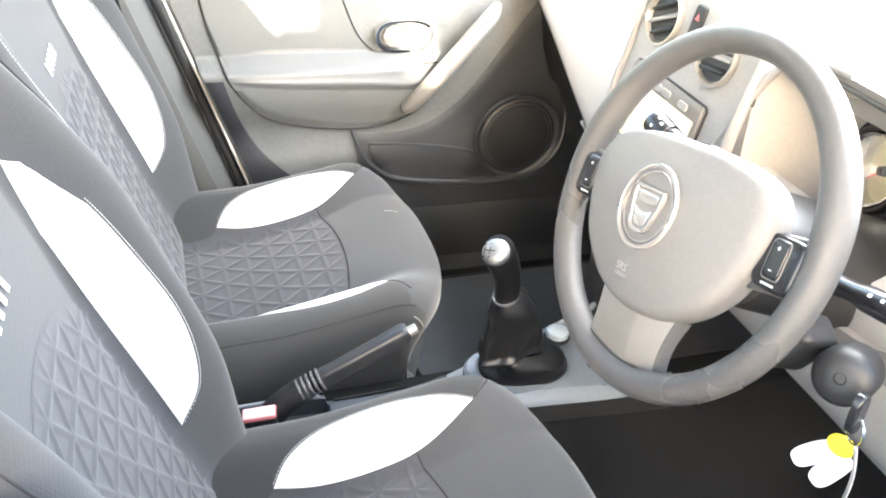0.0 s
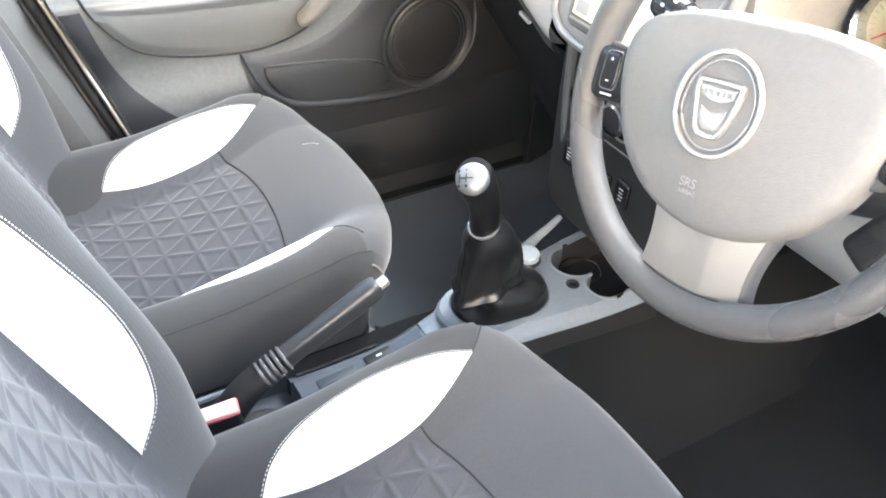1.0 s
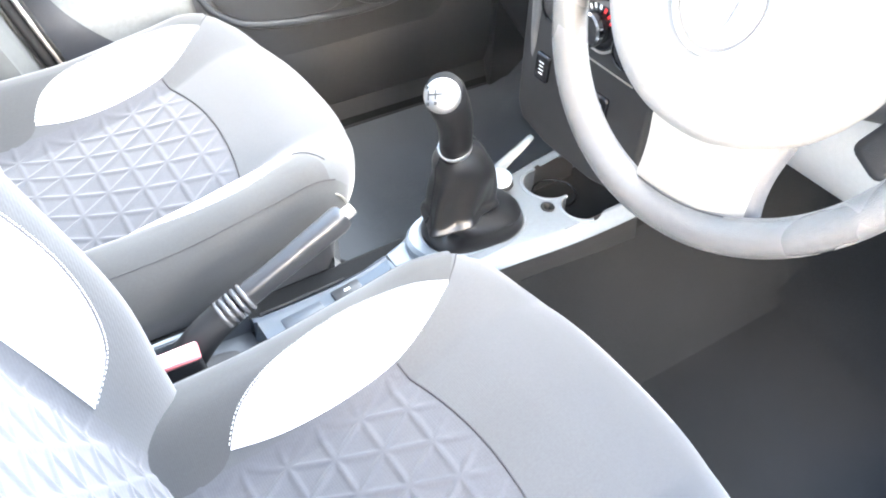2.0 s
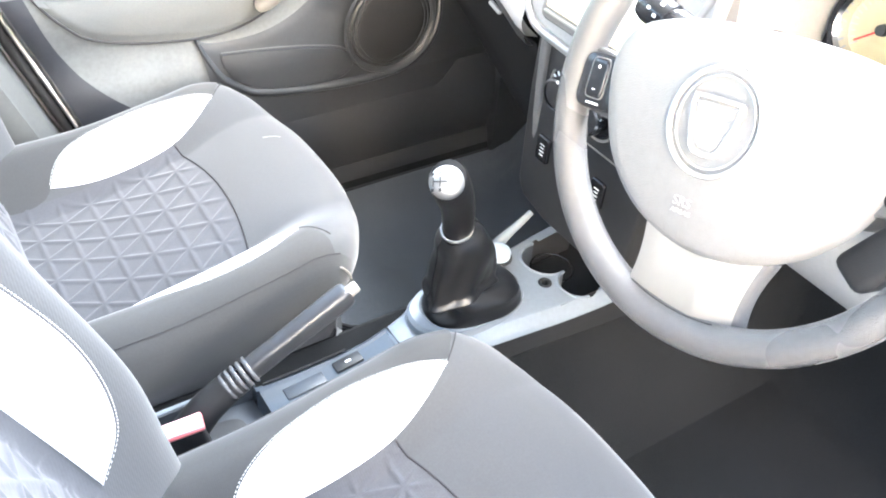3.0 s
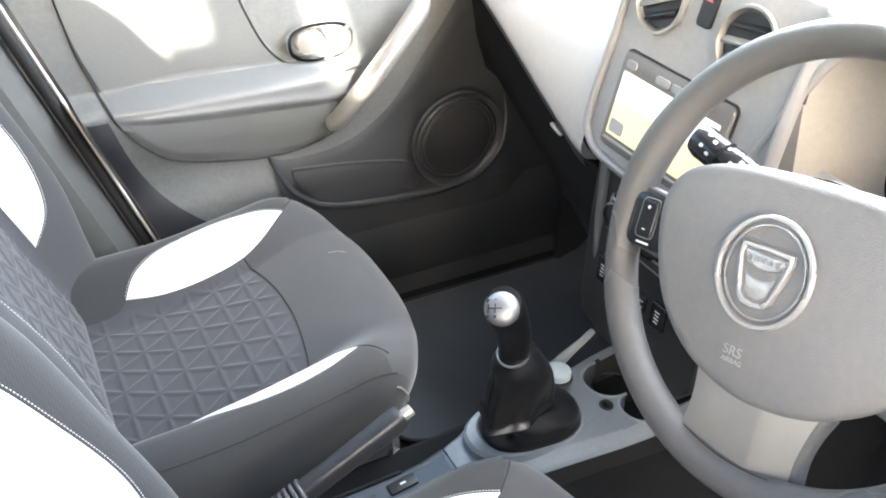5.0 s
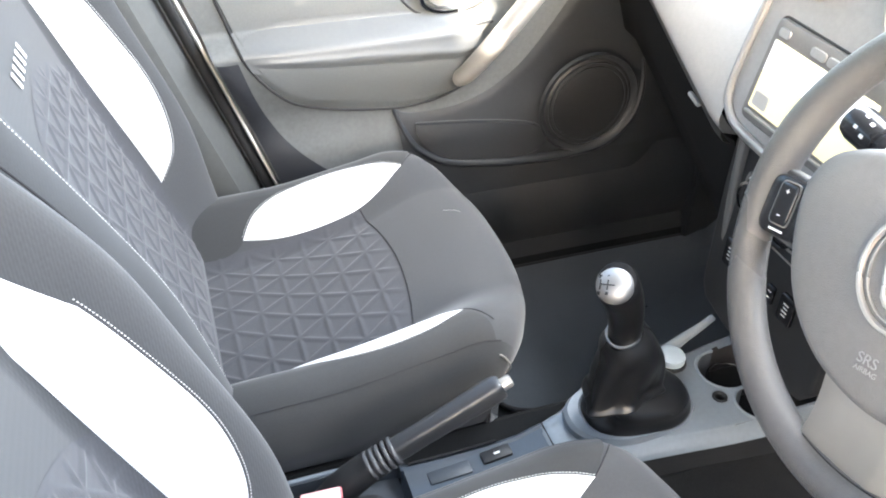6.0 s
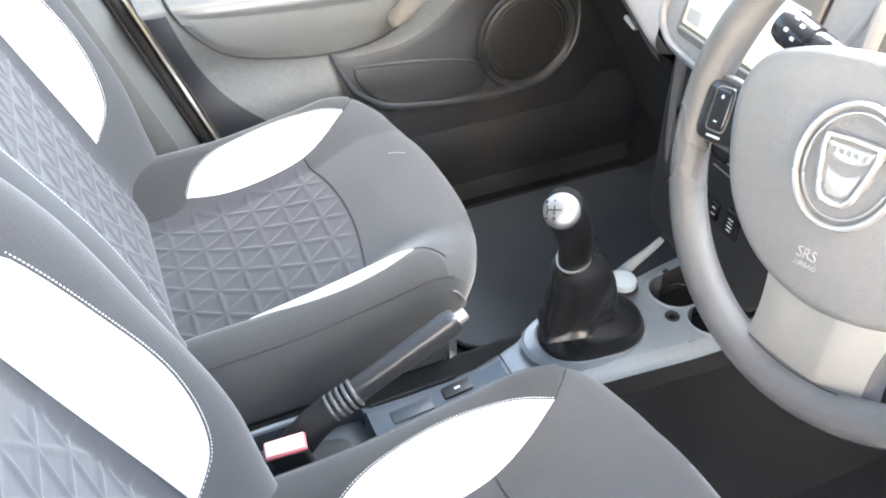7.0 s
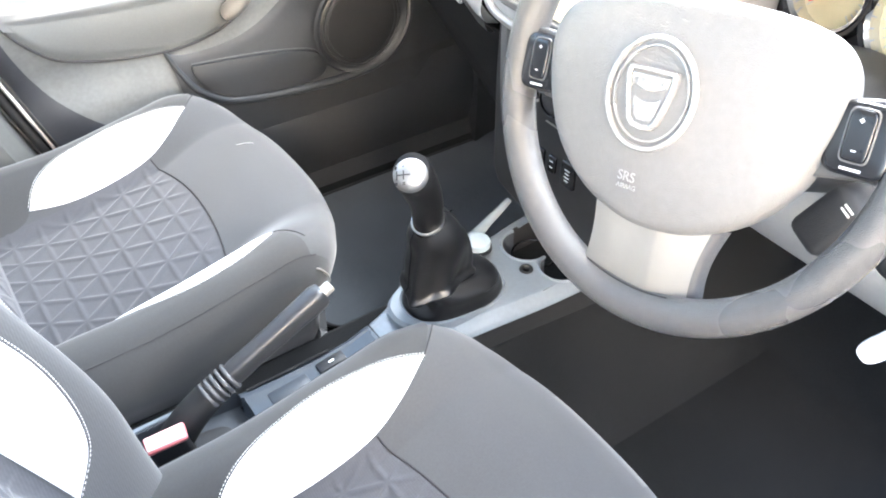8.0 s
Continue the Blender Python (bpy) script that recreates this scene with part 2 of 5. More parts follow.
def slab(outline, depth, m=None, bevel=0.002, dome=0.0, rings=5):
    """A plate with a closed plan outline, rounded at its upper edge and, with dome, bulging up towards its middle. Local xy plan, z up from 0."""
    bm = bmesh.new()
    pts = [Vector((x, y, 0)) for x, y in outline]
    c = sum(pts, Vector()) / len(pts)
    rows = [pts, [p + Vector((0, 0, depth - bevel)) for p in pts]]
    for k in (1, 2, 3):
        a = k / 3 * math.pi / 2
        rows.append([p + (c - p).normalized() * bevel * (1 - math.cos(a)) + Vector((0, 0, depth - bevel + bevel * math.sin(a))) for p in pts])
    base = rows[-1]
    for k in range(1, rings):
        f = k / rings
        rows.append([Vector((c.x + (p.x - c.x) * (1 - f), c.y + (p.y - c.y) * (1 - f), p.z + dome * (1 - (1 - f) ** 2))) for p in base])
    vs = add_grid(bm, rows, False, True)
    bm.faces.new(vs[0])
    bm.faces.new(vs[-1])
    if m is not None:
        bm.transform(m)
    return bm


def ring_plate(outer, inner, depth, m=None, round_=0.002):
    """A frame between two outlines with the same number of points."""
    bm = bmesh.new()
    o, i = [Vector((*p, 0)) for p in outer], [Vector((*p, 0)) for p in inner]
    up = Vector((0, 0, depth))
    rows = [o, [p + up * 0.7 for p in o], [p + (q - p) * 0.2 + up for p, q in zip(o, i)], [q + (p - q) * 0.2 + up for p, q in zip(o, i)], [q + up * 0.7 for q in i], i]
    add_grid(bm, rows, True, True)
    if m is not None:
        bm.transform(m)
    return bm


def oval(a, b, n=32, cx=0.0, cy=0.0, power=2.0):
    out = []
    for k in range(n):
        t = 2 * math.pi * k / n
        c, s = math.cos(t), math.sin(t)
        out.append((cx + a * math.copysign(abs(c) ** (2 / power), c), cy + b * math.copysign(abs(s) ** (2 / power), s)))
    return out


def lerp(xs, ys, x):
    return float(np.interp(x, xs, ys))


def flow(xs, ys, x):
    """A smooth curve through a table, level beyond its ends."""
    if x <= xs[0] or x >= xs[-1]:
        return ys[0] if x <= xs[0] else ys[-1]
    k = max(i for i in range(len(xs) - 1) if xs[i] <= x)
    h = xs[k + 1] - xs[k]
    f = (x - xs[k]) / h
    slope = (ys[k + 1] - ys[k]) / h
    before = (ys[k] - ys[k - 1]) / (xs[k] - xs[k - 1]) if k else slope
    after = (ys[k + 2] - ys[k + 1]) / (xs[k + 2] - xs[k + 1]) if k + 2 < len(xs) else slope
    m0, m1 = (before + slope) / 2 * h, (slope + after) / 2 * h
    return (2 * f ** 3 - 3 * f * f + 1) * ys[k] + (f ** 3 - 2 * f * f + f) * m0 + (3 * f * f - 2 * f ** 3) * ys[k + 1] + (f ** 3 - f * f) * m1


def soft_step(x):
    x = max(0.0, min(1.0, x))
    return x * x * (3 - 2 * x)


# ---- seats ----
RECLINE = radians(20)
BACK_UP = Vector((-math.sin(RECLINE), 0, math.cos(RECLINE)))
BACK_N = Vector((math.cos(RECLINE), 0, math.sin(RECLINE)))
BACK_O = Vector((-0.475, 0, 0.385))


def cushion_z(x, y):
    a = abs(y)
    mid = flow((-0.48, -0.40, -0.30, -0.16, -0.07, 0.0, 0.03), (0.245, 0.240, 0.250, 0.290, 0.330, 0.338, 0.338), x)
    crest = flow((-0.48, -0.40, -0.28, -0.15, -0.08, 0.0, 0.03), (0.31, 0.32, 0.327, 0.350, 0.361, 0.350, 0.340), x)
    z = mid + (crest - mid) * soft_step((a - 0.125) / 0.08) - 0.006 * (1 - min(1, a / 0.13) ** 2) * -1
    if a > 0.214:
        d = min(a - 0.214, 0.035)
        z -= 0.036 - math.sqrt(0.036 ** 2 - d * d)
    return z


FRONT = [0.0]         # how far the cushion's nose reaches
BOW = [0.0]           # further bow of its corner beside the handbrake


def nose(x, y):
    """The cushion's front edge is bowed in plan."""
    w = lerp((-0.145, -0.12, -0.09, -0.06, -0.03, -0.01, 0.008, 0.021, 0.029), (0, 0.05, 0.2, 0.4, 0.62, 0.78, 0.9, 0.97, 1), x)
    return x + w * (FRONT[0] - (0.056 + BOW[0] * (y < 0)) * (abs(y) / 0.245) ** 3)


def cushion_point(x, y, lift=0.0):
    e = 0.004
    n = Vector((cushion_z(x - e, y) - cushion_z(x + e, y), cushion_z(x, y - e) - cushion_z(x, y + e), 2 * e)).normalized()
    return Vector((nose(x, y), y, cushion_z(x, y))) + n * lift


LOW_SIDE = [1.0]      # height of the bolster towards the driver's side


def back_n(t, y):
    a = abs(y)
    low = LOW_SIDE[0] < 1 and y < 0
    crest = flow((-0.15, -0.06, 0.05, 0.2, 0.33, 0.48, 0.62), (0.062, 0.078, 0.098, 0.100, 0.096, 0.062, 0.02), t) * (0.27 + 0.27 * soft_step((0.42 - t) / 0.34) if low else 1.0)
    mid = flow((-0.15, 0.0, 0.15, 0.4, 0.62), (0.012, 0.004, 0.004, 0.014, 0.0), t)
    # the bolster rises from the quilting and rolls over to the side
    start, roll = (0.203, 0.052) if low else (0.220, 0.037)
    n = mid + (crest - mid) * soft_step((a - 0.165) / (0.040 if low else 0.060))
    if a > start:
        d = min(a - start, roll - 0.002)
        n -= roll - math.sqrt(roll ** 2 - d * d)
    return n


def back_point(t, y, lift=0.0):
    e = 0.004
    p = BACK_O + BACK_UP * t + BACK_N * back_n(t, y) + Vector((0, y, 0))
    dt = BACK_UP * 2 * e + BACK_N * (back_n(t + e, y) - back_n(t - e, y))
    dy = Vector((0, 2 * e, 0)) + BACK_N * (back_n(t, y + e) - back_n(t, y - e))
    n = dy.cross(dt).normalized()
    if n.dot(BACK_N) < 0:
        n = -n
    return p + n * lift


def cushion_body():
    tops = [-0.243 + 0.486 * k / 108 for k in range(109)]
    stations = [(-0.50, 0.97, 0.05), (-0.49, 1, 0.01)] + [(-0.48 + 0.02 * k, 1, 0) for k in range(17)]
    stations += [(-0.145, 1, 0), (-0.12, 1, 0), (-0.09, 1, 0), (-0.06, 1, 0.0), (-0.03, 1, 0.001), (-0.01, 0.995, 0.004),
                 (0.008, 0.99, 0.011), (0.021, 0.98, 0.024), (0.029, 0.97, 0.045), (0.027, 0.96, 0.08), (0.012, 0.95, 0.13), (-0.008, 0.94, 0.17)]
    rows = []
    for x, sy, drop in stations:
        row = []
        for y in tops:
            row.append((y, cushion_z(min(x, 0.03), y) - drop))
        zl = row[-1][1]
        side = [(0.253, zl - 0.011), (0.261, zl - 0.036), (0.262, zl - 0.072), (0.252, min(0.21, zl - 0.085)), (0.235, min(0.175, zl - 0.10)), (0.12, min(0.165, zl - 0.11))]
        loop = [(-y, z) for y, z in reversed(side)] + row + side
        # below the seam the front corners tuck back under the nose
        tuck = 0.027 * soft_step((x + 0.10) / 0.12)
        rows.append([Vector((nose(x, y) - tuck * soft_step((0.318 - z) / 0.075), y * sy, max(z, 0.155 + 0.004 * abs(z)))) for y, z in loop])
    bm = grid(rows, False, True, True)
    # flanks, underside and low front corners get the shade-darkened copy of the cloth
    for f in bm.faces:
        p = f.calc_center_median()
        if abs(p.y) > 0.2435 or p.z < 0.22 or (abs(p.y) > 0.195 and p.z < 0.312 and p.x > -0.12):
            f.material_index = 1
    return bm


def side_panel(s, tip):
    """The cloth outside the white insert, which leaves it over the nose's corner; in the shaded tone."""
    rows = []
    for k in range(81):
        x = -0.47 + (0.47 + tip + 0.058) * k / 80
        y0 = min(0.2425, flow((-0.47, -0.365, -0.352, -0.32, -0.26, -0.20, -0.14 + (tip + 0.098) * 0.5, tip, tip + 0.022, tip + 0.042, tip + 0.058), (0.151, 0.151, 0.158, 0.188, 0.204, 0.209, 0.203, 0.187, 0.2045, 0.2225, 0.2425), x))
        rows.append([cushion_point(x, s * (y0 + (0.2440 - y0) * j / 16), 0.0007) for j in range(17)])
    return grid(rows)


def back_body():
    tops = [-0.252 + 0.504 * k / 120 for k in range(121)]
    stations = [(-0.155, 0.9, 0.05), (-0.15, 0.97, 0.02), (-0.135, 1, 0.004)] + [(-0.12 + 0.015 * k, 1, 0) for k in range(44)]
    stations += [(0.55, 0.985, 0.004), (0.575, 0.95, 0.012), (0.59, 0.9, 0.03), (0.597, 0.84, 0.06)]
    rows = []
    for t, sy, drop in stations:
        taper = lerp((-0.15, 0.3, 0.6), (1.0, 1.0, 0.9), t) * sy
        row = [(y, back_n(t, y) - drop) for y in tops]
        sides = []
        for e in (row[0][1], row[-1][1]):
            sides.append([(0.258, e - 0.008), (0.2625, e - 0.018), (0.2655, min(e - 0.034, 0.03)), (0.266, -0.01), (0.262, -0.035), (0.252, -0.07), (0.225, -0.095), (0.1, -0.105)])
        loop = [(-y, n) for y, n in reversed(sides[0])] + row + sides[1]
        rows.append([BACK_O + BACK_UP * t + BACK_N * n + Vector((0, y * taper, 0)) for y, n in loop])
    return grid(rows, False, True, True)


def groove(a, b, p=0.0435, q=0.049):
    """Height of the quilting: soft welded ridges in three directions round sunken triangles."""
    c = 0.5 * q / p
    u, v, w = (a + 0.391) / p, (b - 0.076 + c * (a + 0.391)) / q, (b - 0.076 - c * (a + 0.391)) / q
    d = min(abs(u - round(u)) * p, abs(v - round(v)) * q / math.sqrt(1 + c * c), abs(w - round(w)) * q / math.sqrt(1 + c * c))
    cell = math.floor(v) + math.floor(w) + math.floor(u)
    dish = 0.30 if cell % 2 else 0.12          # one way up the triangles are dished a little deeper
    return soft_step(1 - d / 0.0062) - dish * soft_step(d / 0.013)


def quilt_patch(point, lo, hi_of, half, nu, nv, depth=0.0021):
    rows = []
    for i in range(nu + 1):
        row = []
        for j in range(nv + 1):
            y = -half + 2 * half * j / nv
            hi = hi_of(y)
            x = lo + (hi - lo) * i / nu
            edge = min(1.0, 14 * min(i / nu, 1 - i / nu, j / nv, 1 - j / nv))
            row.append(point(x, y, 0.0005 + edge * (0.001 + depth * groove(x, y))))
        rows.append(row)
    return grid(rows)


def leaf_patch(point, inner, outer, n=40, m=10, lift=0.004):
    """A padded panel between two edge curves given in the surface's own plan."""
    a = smooth_path([(*p, 0) for p in inner], n)
    b = smooth_path([(*p, 0) for p in outer], n)
    rows = []
    for i in range(n):
        row = []
        for j in range(m + 1):
            q = a[i].lerp(b[i], j / m)
            edge = min(1.0, 4 * min(j / m, 1 - j / m)) * min(1.0, 6 * min(i / (n - 1), 1 - i / (n - 1)) + 0.1)
            row.append(point(q.x, q.y, 0.0008 + lift * edge))
        rows.append(row)
    return grid(rows), b


def stitches(point, curve, side, off=0.0020, length=0.0029, gap=0.0008, wide=0.00045):
    """A row of short raised threads along a curve of the surface's plan."""
    bm = bmesh.new()
    pts = [Vector((p.x, p.y, 0)) for p in curve]
    walked, nxt = 0.0, 0.002
    for p, q in zip(pts, pts[1:]):
        d = (q - p).length
        if d < 1e-6:
            continue
        n = Vector((-(q - p).y, (q - p).x, 0)).normalized() * side * off
        while nxt < walked + d:
            f0 = (nxt - walked) / d
            c = p.lerp(q, f0) + n
            e = c + (q - p).normalized() * length
            a0, a1 = point(c.x, c.y, 0.0008), point(e.x, e.y, 0.0008)
            mid = (a0 + a1) / 2 + (point(c.x, c.y, 0.0007) - point(c.x, c.y, 0.0))
            side_v = (a1 - a0).cross(mid - a0).normalized() * wide
            vs = [bm.verts.new(v) for v in (a0, a0.lerp(mid, 0.7) + side_v, a0.lerp(mid, 0.7) - side_v, a1.lerp(mid, 0.7) + side_v, a1.lerp(mid, 0.7) - side_v, a1)]
            for f in ((0, 1, 2), (1, 3, 4, 2), (3, 5, 4)):
                bm.faces.new([vs[k] for k in f])
            nxt += length + gap
        walked += d
    return bm


def front_seat(y, label):
    seat = thing("front_seat", label, "car seat", (0.016 if y < 0 else 0.0, y, 0), "front seats")
    FRONT[0], BOW[0] = (0.020, 0.0) if y < 0 else (0.001, 0.010)
    part("cushion", cushion_body(), [CLOTH_SIDE, CLOTH_SHADED], seat, "charcoal cloth cushion with raised bolsters")
    part("backrest", back_body(), CLOTH_SIDE, seat, "charcoal cloth backrest with raised bolsters")
    part("cushion_quilt", quilt_patch(cushion_point, -0.455, lambda v: -0.137 - 0.95 * v * v, 0.150, 200, 190), QUILT, seat, "grey quilted cloth in stitched triangles")
    part("backrest_quilt", quilt_patch(back_point, -0.14, lambda v: 0.29 - 2.2 * v * v, 0.180, 250, 220, 0.0021), QUILT, seat, "grey quilted cloth in stitched triangles")
    for s in (1, -1):
        inner = [(-0.350, s * 0.160), (-0.29, s * 0.153), (-0.22, s * 0.150), (-0.160, s * 0.152), (-0.112, s * 0.164), (-0.070, s * 0.184)]
        outer = [(-0.350, s * 0.160), (-0.325, s * 0.182), (-0.27, s * 0.203), (-0.20, s * 0.2125), (-0.13, s * 0.204), (-0.070, s * 0.184)]
        if y > 0 and s < 0:
            inner = [(-0.350, s * 0.160), (-0.30, s * 0.155), (-0.24, s * 0.153), (-0.180, s * 0.156), (-0.135, s * 0.168), (-0.098, s * 0.188)]
            outer = [(-0.350, s * 0.160), (-0.325, s * 0.180), (-0.28, s * 0.198), (-0.21, s * 0.207), (-0.15, s * 0.203), (-0.098, s * 0.188)]
        bm, curve = leaf_patch(cushion_point, inner, outer)
        part("side_panel", side_panel(s, -0.098 if y > 0 and s < 0 else -0.070), CLOTH_SHADED, seat, "side cloth with shade put into its colour")
        panel = part("white_insert", bm, WHITE, seat, "white leatherette bolster insert")
        part("stitching", stitches(cushion_point, curve, s), THREAD, panel)
        # seams running over the bolsters
        tip = -0.094 if y > 0 and s < 0 else -0.070
        seam = [cushion_point(tip + 0.006 * k, s * (0.184 + 0.0045 * k), 0.0002) for k in range(9)]
        part("seam", tube(seam, 0.0008, 6), DARK_THREAD, seat)
        edge = [cushion_point(-0.44 + 0.0345 * k, s * 0.243, 0.0004) for k in range(13)]
        part("seam", tube(smooth_path(edge, 40), 0.0009, 6), DARK_THREAD, seat)
        seam = [back_point(-0.12 + 0.04 * k, s * 0.246, 0.0004) for k in range(16)]
        part("seam", tube(smooth_path(seam, 50), 0.0011, 6), DARK_THREAD, seat)
        if y > 0 and s < 0:
            continue          # rolled over to the side and hidden
        inner = [(0.0, s * 0.182), (0.08, s * 0.181), (0.18, s * 0.179), (0.28, s * 0.1755), (0.38, s * 0.172), (0.47, s * 0.177)]
        outer = [(0.0, s * 0.182), (0.04, s * 0.200), (0.14, s * 0.2085), (0.25, s * 0.204), (0.36, s * 0.195), (0.47, s * 0.179)]
        bm, curve = leaf_patch(back_point, inner, outer)
        panel = part("white_insert", bm, WHITE, seat, "white leatherette bolster insert")
        part("stitching", stitches(back_point, curve, s, 0.0013), THREAD, panel)
    if y > 0:
        crest = [Vector((-0.06 + 0.02 * k, -0.2095, 0)) for k in range(30)]
        part("bolster_stitching", stitches(back_point, crest, 1, length=0.0036, gap=0.0011, wide=0.0008), THREAD, seat, "pale stitching along the bolster")
    arc = [cushion_point(-0.137 - 0.95 * v * v + 0.001, v, 0.0006) for v in (-0.15 + 0.01 * k for k in range(31))]
    part("seam", tube(arc, 0.0013, 6), DARK_THREAD, seat)
    # a word embroidered in white, as plain slanted bars
    foot = 0.342 if y < 0 else 0.306
    for k in range(5):
        c = (0.040 if y < 0 else 0.028) - 0.020 * k
        bars = []
        for t, dy in ((foot, 0.003), (foot + 0.021, -0.003)):
            bars.append([back_point(t, c + dy + e, 0.0022) for e in (0.0045, -0.0045)])
        part("embroidered_bar", grid(bars), MARK, seat, "white embroidered mark")
    # bent wire of the slide adjuster, showing past the cushion's front corner
    loop = smooth_path([(-0.094, -0.244, 0.320), (-0.074, -0.252, 0.326), (-0.060, -0.253, 0.312), (-0.055, -0.252, 0.295), (-0.064, -0.246, 0.283), (-0.09, -0.232, 0.278)], 32)
    part("adjuster_wire", tube(loop, 0.0015, 8), SILVER, seat, "bright bent adjuster wire")
    if y > 0:
        scuff = smooth_path([cushion_point(-0.045, 0.060, 0.0006), cushion_point(-0.030, 0.054, 0.0006), cushion_point(-0.022, 0.046, 0.0006)], 8)
        part("scuff", tube(scuff, 0.0004, 5), GREY, seat, "faint pale scuff")
    # runners under the cushion
    for s in (0.2, -0.2):
        part("seat_rail", box((0.31, 0.035, 0.10), pose(-0.285, s, 0.075), 0.006), BLACK, seat)
    part("seat_pan", box((0.29, 0.36, 0.06), pose(-0.285, 0, 0.145), 0.01), BLACK, seat)
    return seat


LOW_SIDE[0] = 0.62
front_seat(0.335, "dark cloth passenger seat with white bolster inserts")
LOW_SIDE[0] = 1.0
front_seat(-0.335, "dark cloth driver seat with white bolster inserts")


# ---- steering wheel ----
def text_mesh(body, size, m, name, mat, parent, depth=0.0004, align="CENTER"):
    cu = bpy.data.curves.new(name, "FONT")
    cu.body, cu.size, cu.extrude = body, size, depth
    cu.align_x, cu.align_y = align, "CENTER"
    ob = bpy.data.objects.new(name, cu)
    scene.collection.objects.link(ob)
    dg = bpy.context.evaluated_depsgraph_get()
    me = bpy.data.meshes.new_from_object(ob.evaluated_get(dg))
    bpy.data.objects.remove(ob)
    me.transform(m)
    me.materials.clear()
    me.materials.append(mat)
    out = new(name, me)
    out.parent = parent
    return out


WHEEL_TILT, WHEEL_YAW, WHEEL_TURN, WHEEL_SIZE = radians(21.4), radians(-1.5), 12.6, 0.9455
WHEEL_C = Vector((0.0567, -0.3449, 0.7570))
WHEEL_N = Vector((-math.cos(WHEEL_TILT) * math.cos(WHEEL_YAW), math.sin(WHEEL_YAW) * math.cos(WHEEL_TILT), math.sin(WHEEL_TILT)))
WM = frame_of((0, 0, 0), WHEEL_N) @ pose(0, 0, 0, 0, 0, WHEEL_TURN) @ Matrix.Scale(WHEEL_SIZE, 4)


def mirror(pts):
    """A closed outline from its right half, listed from the top down."""
    return pts + [(-x, y) for x, y in reversed(pts) if abs(x) > 1e-6]


def steering_wheel():
    w = thing("steering_wheel", "dark grey grained steering wheel with chrome badge, turned a little", "steering wheel", WHEEL_C)
    R, r = 0.1853, 0.0155
    rows = []
    for k in range(96):
        a = 2 * math.pi * k / 96
        # thumb swellings beside the upper spokes
        swell = 1.0 + sum(k * math.exp(-((math.degrees(a) - c + 180) % 360 - 180) ** 2 / w) for c, k, w in ((18, 0.10, 240.0), (162, 0.10, 240.0), (270, 0.06, 900.0)))
        c, s = math.cos(a), math.sin(a)
        rows.append([WM @ Vector(((R + r * swell * math.cos(b)) * c, (R + r * swell * math.cos(b)) * s, 1.12 * r * swell * math.sin(b))) for b in (2 * math.pi * j / 24 for j in range(24))])
    part("rim", grid(rows, True, True), RIM, w, "grained foam rim, slightly worn")
    half = [(0.0, 0.073), (0.03, 0.073), (0.06, 0.071), (0.09, 0.066), (0.115, 0.057), (0.130, 0.042), (0.136, 0.022), (0.134, 0.0), (0.127, -0.025), (0.115, -0.052), (0.099, -0.073), (0.080, -0.090), (0.058, -0.103), (0.035, -0.111), (0.015, -0.115), (0.0, -0.116)]
    pts = [(p.x, p.y) for p in smooth_path([(x, y, 0) for x, y in mirror(half) + [half[0]]], 97)][:-1]
    part("hub_pad", slab(pts, 0.034, WM @ pose(0, 0, -0.006), 0.018, 0.013, 12), PAD, w, "grained grey airbag cover")
    # column boss behind the pad
    part("boss", lathe([(0.0, -0.075), (0.055, -0.075), (0.062, -0.06), (0.075, -0.012), (0.075, 0.0), (0, 0)], WM, 32), BLACK, w)
    for s in (1, -1):
        spoke = [(0.115 * s, 0.020), (0.150 * s, 0.025), (0.174 * s, 0.027), (0.176 * s, 0.0), (0.174 * s, -0.031), (0.150 * s, -0.033), (0.105 * s, -0.040)]
        part("spoke", slab(spoke, 0.013, WM @ pose(0, 0, -0.008), 0.004, 0.0), RIM, w)
        pod = part("switch_pod", slab(oval(0.024, 0.026, 32, 0.150 * s, -0.004, 5), 0.014, WM @ pose(0, 0, -0.001), 0.004, 0.001), BLACK_GLOSS, w, "gloss black switch pod")
        key = part("switch_rocker", slab(oval(0.0095, 0.0180, 28, 0.150 * s, -0.001, 6), 0.004, WM @ pose(0, 0, 0.0125), 0.0015), BLACK_GLOSS, pod, "gloss black rocker with white marks")
        part("rocker_frame", ring_plate(oval(0.0108, 0.0193, 28, 0.150 * s, -0.001, 6), oval(0.0098, 0.0183, 28, 0.150 * s, -0.001, 6), 0.0016, WM @ pose(0, 0, 0.0135)), HOUSING, pod)
        for k in (1, -1):
            part("key_mark", box((0.0034, 0.0010, 0.0004), WM @ pose(0.150 * s, -0.001 + 0.0105 * k, 0.0170), 0), MARK, key, smooth=False)
            if k > 0:
                part("key_mark", box((0.0010, 0.0034, 0.0004), WM @ pose(0.150 * s, -0.001 + 0.0105 * k, 0.0170), 0), MARK, key, smooth=False)
        part("pod_label", box((0.015, 0.0018, 0.0004), WM @ pose(0.150 * s, -0.0245, 0.0134), 0), MARK, pod, smooth=False)
    # silver lower spoke: a broad flat facet, a narrow bright one, and a grey flank
    def spoke_rows(cols):
        out = []
        for i in range(13):
            f = i / 12
            y = -0.100 - 0.074 * f
            z = 0.015 - 0.013 * f + 0.003 * math.sin(math.pi * f)
            pinch = 0.006 * math.sin(math.pi * f)
            out.append([WM @ Vector((a0 + (a1 - a0) * f + s * pinch, y, z + dz)) for a0, a1, s, dz in cols])
        return out
